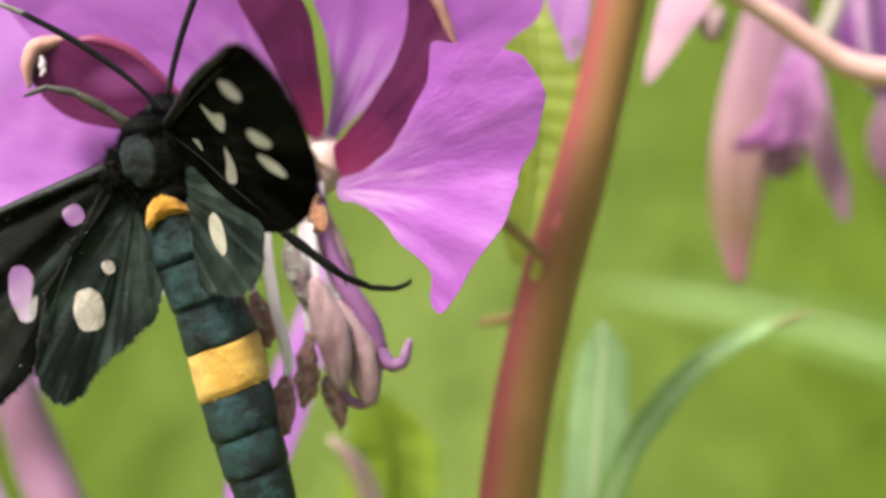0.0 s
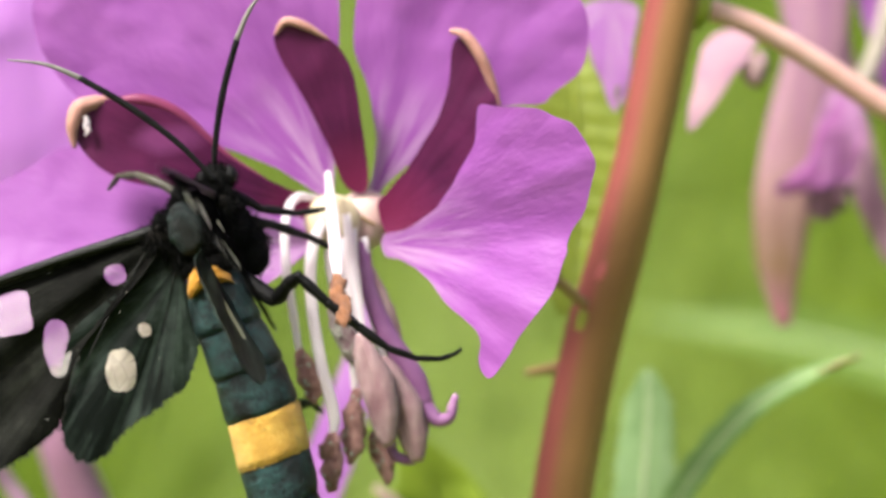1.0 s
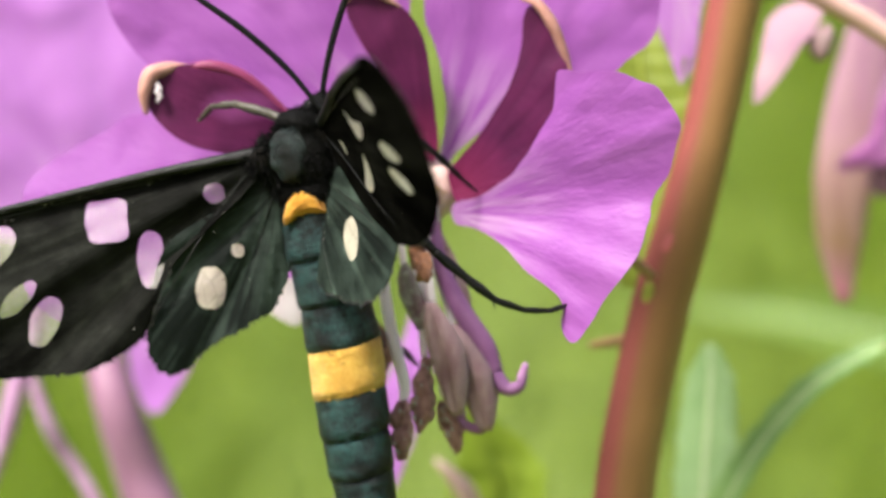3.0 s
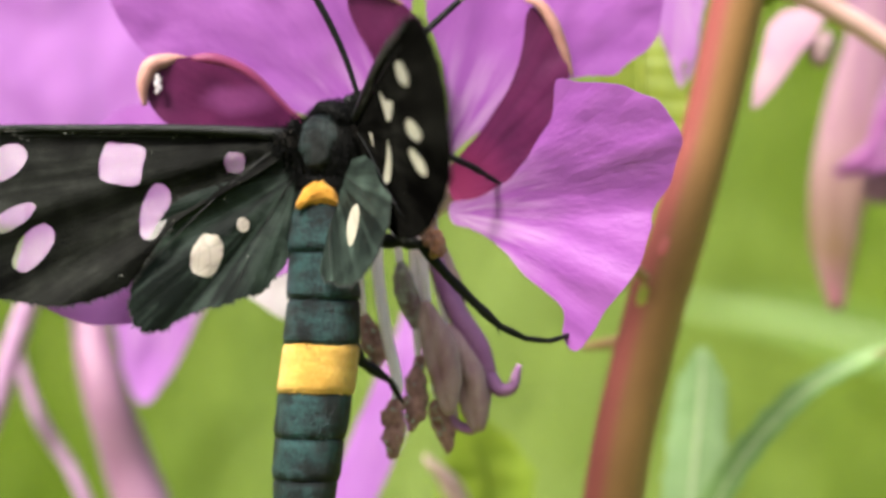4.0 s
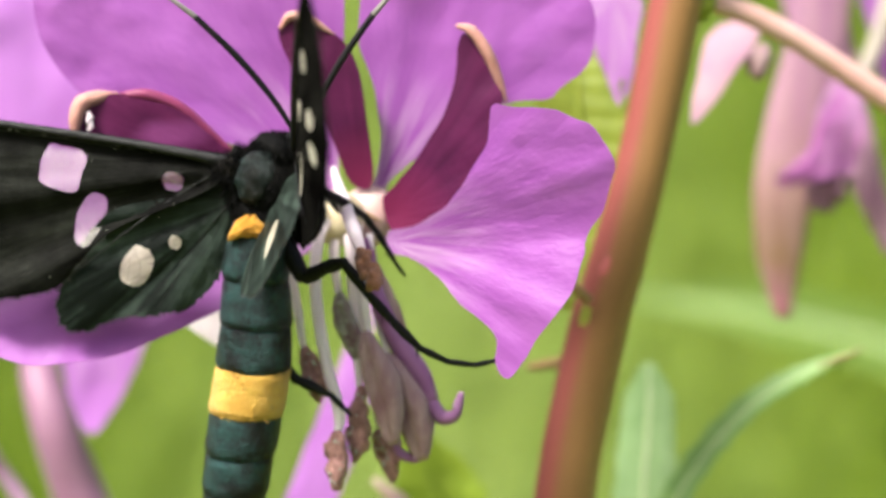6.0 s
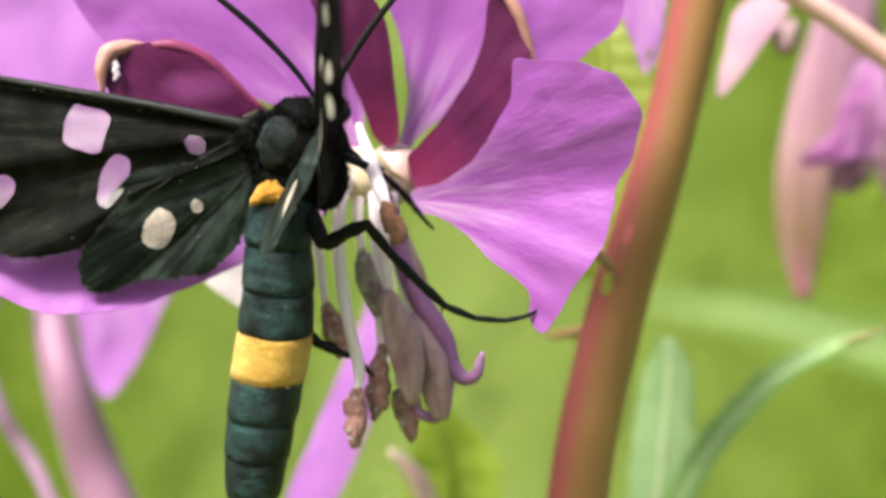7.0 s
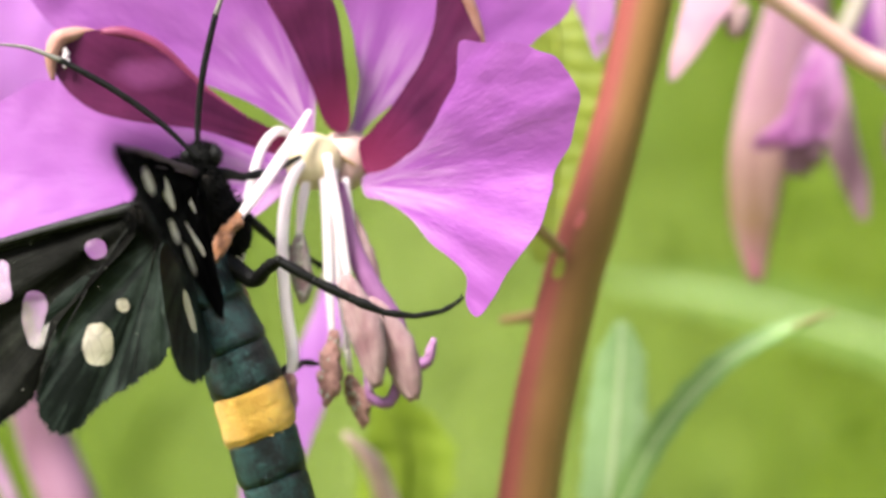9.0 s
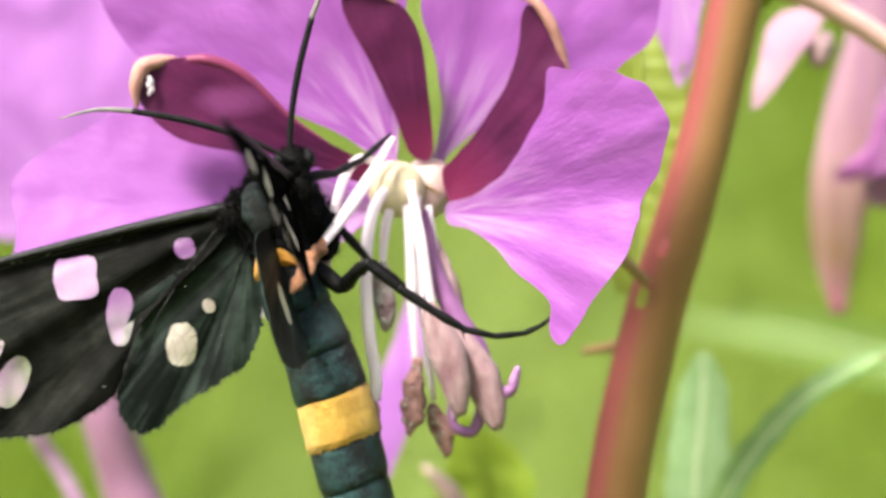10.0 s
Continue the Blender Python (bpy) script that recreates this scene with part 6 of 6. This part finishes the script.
    walk(shin_hr, [
        (0, pose(0, 0, 0.00230, 98.1, 24.2, -44.7)),
        (0.5, pose(0, 0, 0.00230, 108.5, 12.4, -42.9)),
        (1, pose(0, 0, 0.00230, 96.4, 5.7, -42.5)),
        (1.5, pose(0, 0, 0.00230, 98.0, -0.3, -43.6)),
        (2, pose(0, 0, 0.00230, 101.4, -1.2, -45.3)),
        (2.5, pose(0, 0, 0.00230, 94.7, 3.0, -43.5)),
        (2.7, pose(0, 0, 0.00230, 86.9, -1.9, -41.5)),
        (3.8, pose(0, 0, 0.00230, 61.6, 7.3, -25.2)),
        (4, pose(0, 0, 0.00230, 66.2, 4.7, -24.7)),
        (4.5, pose(0, 0, 0.00230, 69.9, 5.6, -23.8)),
        (5, pose(0, 0, 0.00230, 75.8, 1.0, -31.4)),
        (5.5, pose(0, 0, 0.00230, 79.6, -29.6, -31.8)),
        (5.7, pose(0, 0, 0.00230, 81.9, -21.3, -33.3)),
        (6.8, pose(0, 0, 0.00230, 80.5, -51.5, -25.6)),
        (7, pose(0, 0, 0.00230, 80.3, -56.5, -23.7)),
        (7.5, pose(0, 0, 0.00230, 91.4, -21.7, -32.0)),
        (7.7, pose(0, 0, 0.00230, 83.7, -16.0, -32.5)),
        (8, pose(0, 0, 0.00230, 85.5, -5.4, -29.0)),
        (8.5, pose(0, 0, 0.00230, 82.5, -1.8, -29.6)),
        (9, pose(0, 0, 0.00230, 82.6, 3.7, -33.8)),
        (9.5, pose(0, 0, 0.00230, 83.0, 7.5, -32.8)),
        (10, pose(0, 0, 0.00230, 88.9, -13.0, -37.3))])
    walk(shin_mr, [
        (0, pose(0, 0, 0.00380, 1.6, -56.9, -0.1)),
        (0.5, pose(0, 0, 0.00380, 1.6, -59.6, 0.3)),
        (1, pose(0, 0, 0.00380, 13.0, -10.7, 10.1)),
        (1.5, pose(0, 0, 0.00380, -1.0, -3.6, 10.1)),
        (2, pose(0, 0, 0.00380, -15.1, 4.6, 8.8)),
        (2.5, pose(0, 0, 0.00380, -17.2, -57.0, 23.9)),
        (2.7, pose(0, 0, 0.00380, -7.7, -51.0, 15.4)),
        (3.8, pose(0, 0, 0.00380, 16.6, -26.3, 7.6)),
        (4, pose(0, 0, 0.00380, 21.1, -22.3, 9.5)),
        (4.5, pose(0, 0, 0.00380, 29.6, -18.9, 3.2)),
        (5, pose(0, 0, 0.00380, 38.5, -14.3, -4.0)),
        (5.5, pose(0, 0, 0.00380, -8.0, -18.0, 6.3)),
        (5.7, pose(0, 0, 0.00380, -13.3, -20.4, 7.3)),
        (6.8, pose(0, 0, 0.00380, -4.5, -16.8, 6.9)),
        (7, pose(0, 0, 0.00380, -3.2, -15.8, 7.3)),
        (7.5, pose(0, 0, 0.00380, 16.9, -22.3, 3.6)),
        (7.7, pose(0, 0, 0.00380, 0.3, -11.5, 5.1)),
        (8, pose(0, 0, 0.00380, -15.9, -0.0, 4.8)),
        (8.5, pose(0, 0, 0.00380, -12.8, 5.1, 4.1)),
        (9, pose(0, 0, 0.00380, -11.3, 9.1, 3.4)),
        (9.5, pose(0, 0, 0.00380, 9.8, 10.6, 5.2)),
        (10, pose(0, 0, 0.00380, 5.3, 8.4, 4.3))])
    walk(leg_fr, [
        (0, pose(0.00200, 0.00040, 0.00100, -150.7, -29.0, 2.4)),
        (0.5, pose(0.00200, 0.00040, 0.00100, -138.6, -54.8, -17.1)),
        (1, pose(0.00200, 0.00040, 0.00100, -134.8, -56.3, -21.6)),
        (1.5, pose(0.00200, 0.00040, 0.00100, -143.0, -56.0, -27.2)),
        (2, pose(0.00200, 0.00040, 0.00100, -129.8, -58.7, -33.6)),
        (2.5, pose(0.00200, 0.00040, 0.00100, -143.4, -54.9, -4.0)),
        (2.7, pose(0.00200, 0.00040, 0.00100, -142.8, -56.1, -5.1)),
        (3.8, pose(0.00200, 0.00040, 0.00100, -152.1, -69.9, 35.8)),
        (4.5, pose(0.00200, 0.00040, 0.00100, -126.4, -78.0, 21.2)),
        (5, pose(0.00200, 0.00040, 0.00100, -176.4, -67.2, 67.9)),
        (5.5, pose(0.00200, 0.00040, 0.00100, 174.8, -55.3, 68.5)),
        (5.7, pose(0.00200, 0.00040, 0.00100, 173.6, -52.4, 69.7)),
        (6.8, pose(0.00200, 0.00040, 0.00100, 169.9, -60.5, 74.2)),
        (7, pose(0.00200, 0.00040, 0.00100, 169.2, -62.1, 77.1)),
        (7.5, pose(0.00200, 0.00040, 0.00100, -167.5, -47.2, 41.0)),
        (7.7, pose(0.00200, 0.00040, 0.00100, -116.6, -28.5, -42.3)),
        (8, pose(0.00200, 0.00040, 0.00100, -122.2, 23.4, -105.0)),
        (8.5, pose(0.00200, 0.00040, 0.00100, -178.5, 76.9, -152.4)),
        (8.75, pose(0.00200, 0.00040, 0.00100, -92.0, 11.7, -61.2)),
        (9, pose(0.00200, 0.00040, 0.00100, -96.7, -66.0, -43.1)),
        (9.5, pose(0.00200, 0.00040, 0.00100, -55.1, -64.2, -84.7)),
        (10, pose(0.00200, 0.00040, 0.00100, -60.6, -64.4, -81.1))])
    walk(leg_fl, [
        (0, pose(0.00030, 0.00030, 0.00120, 19.4, -41.0, -26.2)),
        (0.5, pose(0.00030, 0.00030, 0.00120, 15.4, -50.0, -29.9)),
        (1, pose(0.00030, 0.00030, 0.00120, 5.0, -66.7, -50.3)),
        (1.5, pose(0.00030, 0.00030, 0.00120, -9.8, -72.3, -36.3)),
        (2, pose(0.00030, 0.00030, 0.00120, 11.6, -64.0, -51.0)),
        (2.5, pose(0.00030, 0.00030, 0.00120, 22.8, -73.8, -47.1)),
        (2.7, pose(0.00030, 0.00030, 0.00120, 15.2, -66.0, -40.0)),
        (3.8, pose(0.00100, 0.00100, 0.00090, 133.0, -69.8, -176.7)),
        (4.5, pose(0.00100, 0.00100, 0.00090, 117.1, -70.3, -154.8)),
        (5, pose(0.00100, 0.00100, 0.00090, 144.9, -67.7, 176.4)),
        (5.5, pose(0.00100, 0.00100, 0.00090, 147.9, -68.1, 178.3)),
        (5.7, pose(0.00100, 0.00100, 0.00090, 151.0, -66.0, 174.5)),
        (6.8, pose(0.00100, 0.00100, 0.00090, 151.6, -62.4, -179.2)),
        (7, pose(0.00100, 0.00100, 0.00090, 153.2, -68.3, 175.7)),
        (7.5, pose(0.00100, 0.00100, 0.00090, 150.0, -67.0, 177.0)),
        (7.7, pose(0.00100, 0.00100, 0.00090, 154.0, -70.0, 170.0)),
        (8, pose(0.00100, 0.00100, 0.00090, 152.0, -69.0, 172.0)),
        (8.5, pose(0.00100, 0.00100, 0.00090, 150.0, -68.0, 174.0)),
        (9, pose(0.00100, 0.00100, 0.00090, 149.0, -68.0, 175.0)),
        (9.5, pose(0.00100, 0.00100, 0.00090, 149.0, -68.0, 175.0)),
        (10, pose(0.00100, 0.00100, 0.00090, 149.0, -68.0, 175.0))])
    walk(leg_hl, [
        (0, pose(0.00120, 0.00100, -0.00760, -140.5, -44.4, 41.8)),
        (0.5, pose(0.00120, 0.00100, -0.00760, -136.9, -52.6, 36.1)),
        (1, pose(0.00120, 0.00100, -0.00760, -136.0, -54.4, 18.1)),
        (1.5, pose(0.00120, 0.00100, -0.00760, -139.1, -46.2, 18.6)),
        (2, pose(0.00120, 0.00100, -0.00760, -134.4, -52.7, 10.8)),
        (2.5, pose(0.00120, 0.00100, -0.00760, -146.5, -48.5, 24.6)),
        (2.7, pose(0.00120, 0.00100, -0.00760, -148.3, -47.2, 26.5)),
        (3.8, pose(0.00120, 0.00100, -0.00760, -155.9, -37.2, -3.9)),
        (4.5, pose(0.00120, 0.00100, -0.00760, -149.6, -55.8, 28.2)),
        (5, pose(0.00120, 0.00100, -0.00760, -163.0, -49.2, 10.9)),
        (5.5, pose(0.00120, 0.00100, -0.00760, -165.5, -56.4, -5.9)),
        (5.7, pose(0.00120, 0.00100, -0.00760, -161.8, -57.9, -25.0)),
        (6.8, pose(0.00120, 0.00100, -0.00760, -159.4, -59.6, -22.1)),
        (7, pose(0.00120, 0.00100, -0.00760, -167.9, -61.0, -5.8)),
        (7.5, pose(0.00120, 0.00100, -0.00760, -161.1, -61.1, 28.7)),
        (7.7, pose(0.00120, 0.00100, -0.00760, -132.9, -65.8, 6.5)),
        (8, pose(0.00120, 0.00100, -0.00760, -114.8, -69.9, -3.6)),
        (8.5, pose(0.00120, 0.00100, -0.00760, -128.2, -69.0, 15.4)),
        (9, pose(0.00120, 0.00100, -0.00760, -115.3, -63.6, -13.0)),
        (9.5, pose(0.00120, 0.00100, -0.00760, -125.4, -66.4, 4.3)),
        (10, pose(0.00120, 0.00100, -0.00760, -136.4, -59.4, 18.2))])
    x, y, z = front_petal.location
    walk(front_petal, [
        (0, pose(x, y, z, -2.0, 0.6, -2.3)),
        (0.5, pose(x, y, z, 0.6, 0.2, -1.1)),
        (1, pose(x, y, z, 1.5, 1.0, -0.7)),
        (1.5, pose(x, y, z, 0.6, 0.8, -2.7)),
        (2, pose(x, y, z, -0.8, 0.9, -1.2)),
        (2.5, pose(x, y, z, 2.0, 0.0, -2.0)),
        (2.7, pose(x, y, z, 1.1, -0.1, -0.3)),
        (3.8, pose(x, y, z, 3.4, -0.6, 10.5)),
        (4, pose(x, y, z, 7.0, -3.0, 5.1)),
        (4.5, pose(x, y, z, 7.6, -2.2, 4.7)),
        (5, pose(x, y, z, 5.9, -1.6, 4.6)),
        (5.5, pose(x, y, z, 6.4, -1.0, 4.7)),
        (5.7, pose(x, y, z, 4.7, -0.1, 3.1)),
        (6.8, pose(x, y, z, 3.0, -3.0, 5.2)),
        (7, pose(x, y, z, 5.8, -4.6, 4.9)),
        (7.5, pose(x, y, z, 4.3, -2.6, -1.0)),
        (8, pose(x, y, z, 2.7, -1.4, -2.8)),
        (8.5, pose(x, y, z, 5.2, -2.7, -0.5)),
        (9, pose(x, y, z, 1.6, -1.7, -0.2)),
        (9.5, pose(x, y, z, 1.8, -1.2, 1.5)),
        (10, pose(x, y, z, 0.9, -0.5, 0.3))])
    x, y, z = PUSHED_AT
    walk(pushed, [(0.0, pose(x, y, z, -11.3, -5.4, 4.5)), (0.5, pose(x, y, z, -4.5, -2.3, 1.7)), (1.0, pose(x, y, z)), (2.5, pose(x, y, z)), (3.8, pose(x, y, z, -11.3, -5.4, 4.5)), (7.3, pose(x, y, z, -11.3, -5.4, 4.5)), (7.6, pose(x, y, z, 1.2, 4.6, -4.1)), (7.9, pose(x, y, z, 2.5, 23.5, -20.7)), (10.0, pose(x, y, z, 2.5, 23.5, -20.7))])
    for st, turn in ((stamens[0], 15), (stamens[3], 11), (stamens[1], 5), (stamens[4], -3), (stamens[5], -5)):
        x, y, z = st.location
        walk(st, [(0.0, pose(x, y, z)), (7.3, pose(x, y, z)), (7.9, pose(x, y, z, 0, turn, 0)), (10.0, pose(x, y, z, 0, turn, 0))])


motions()
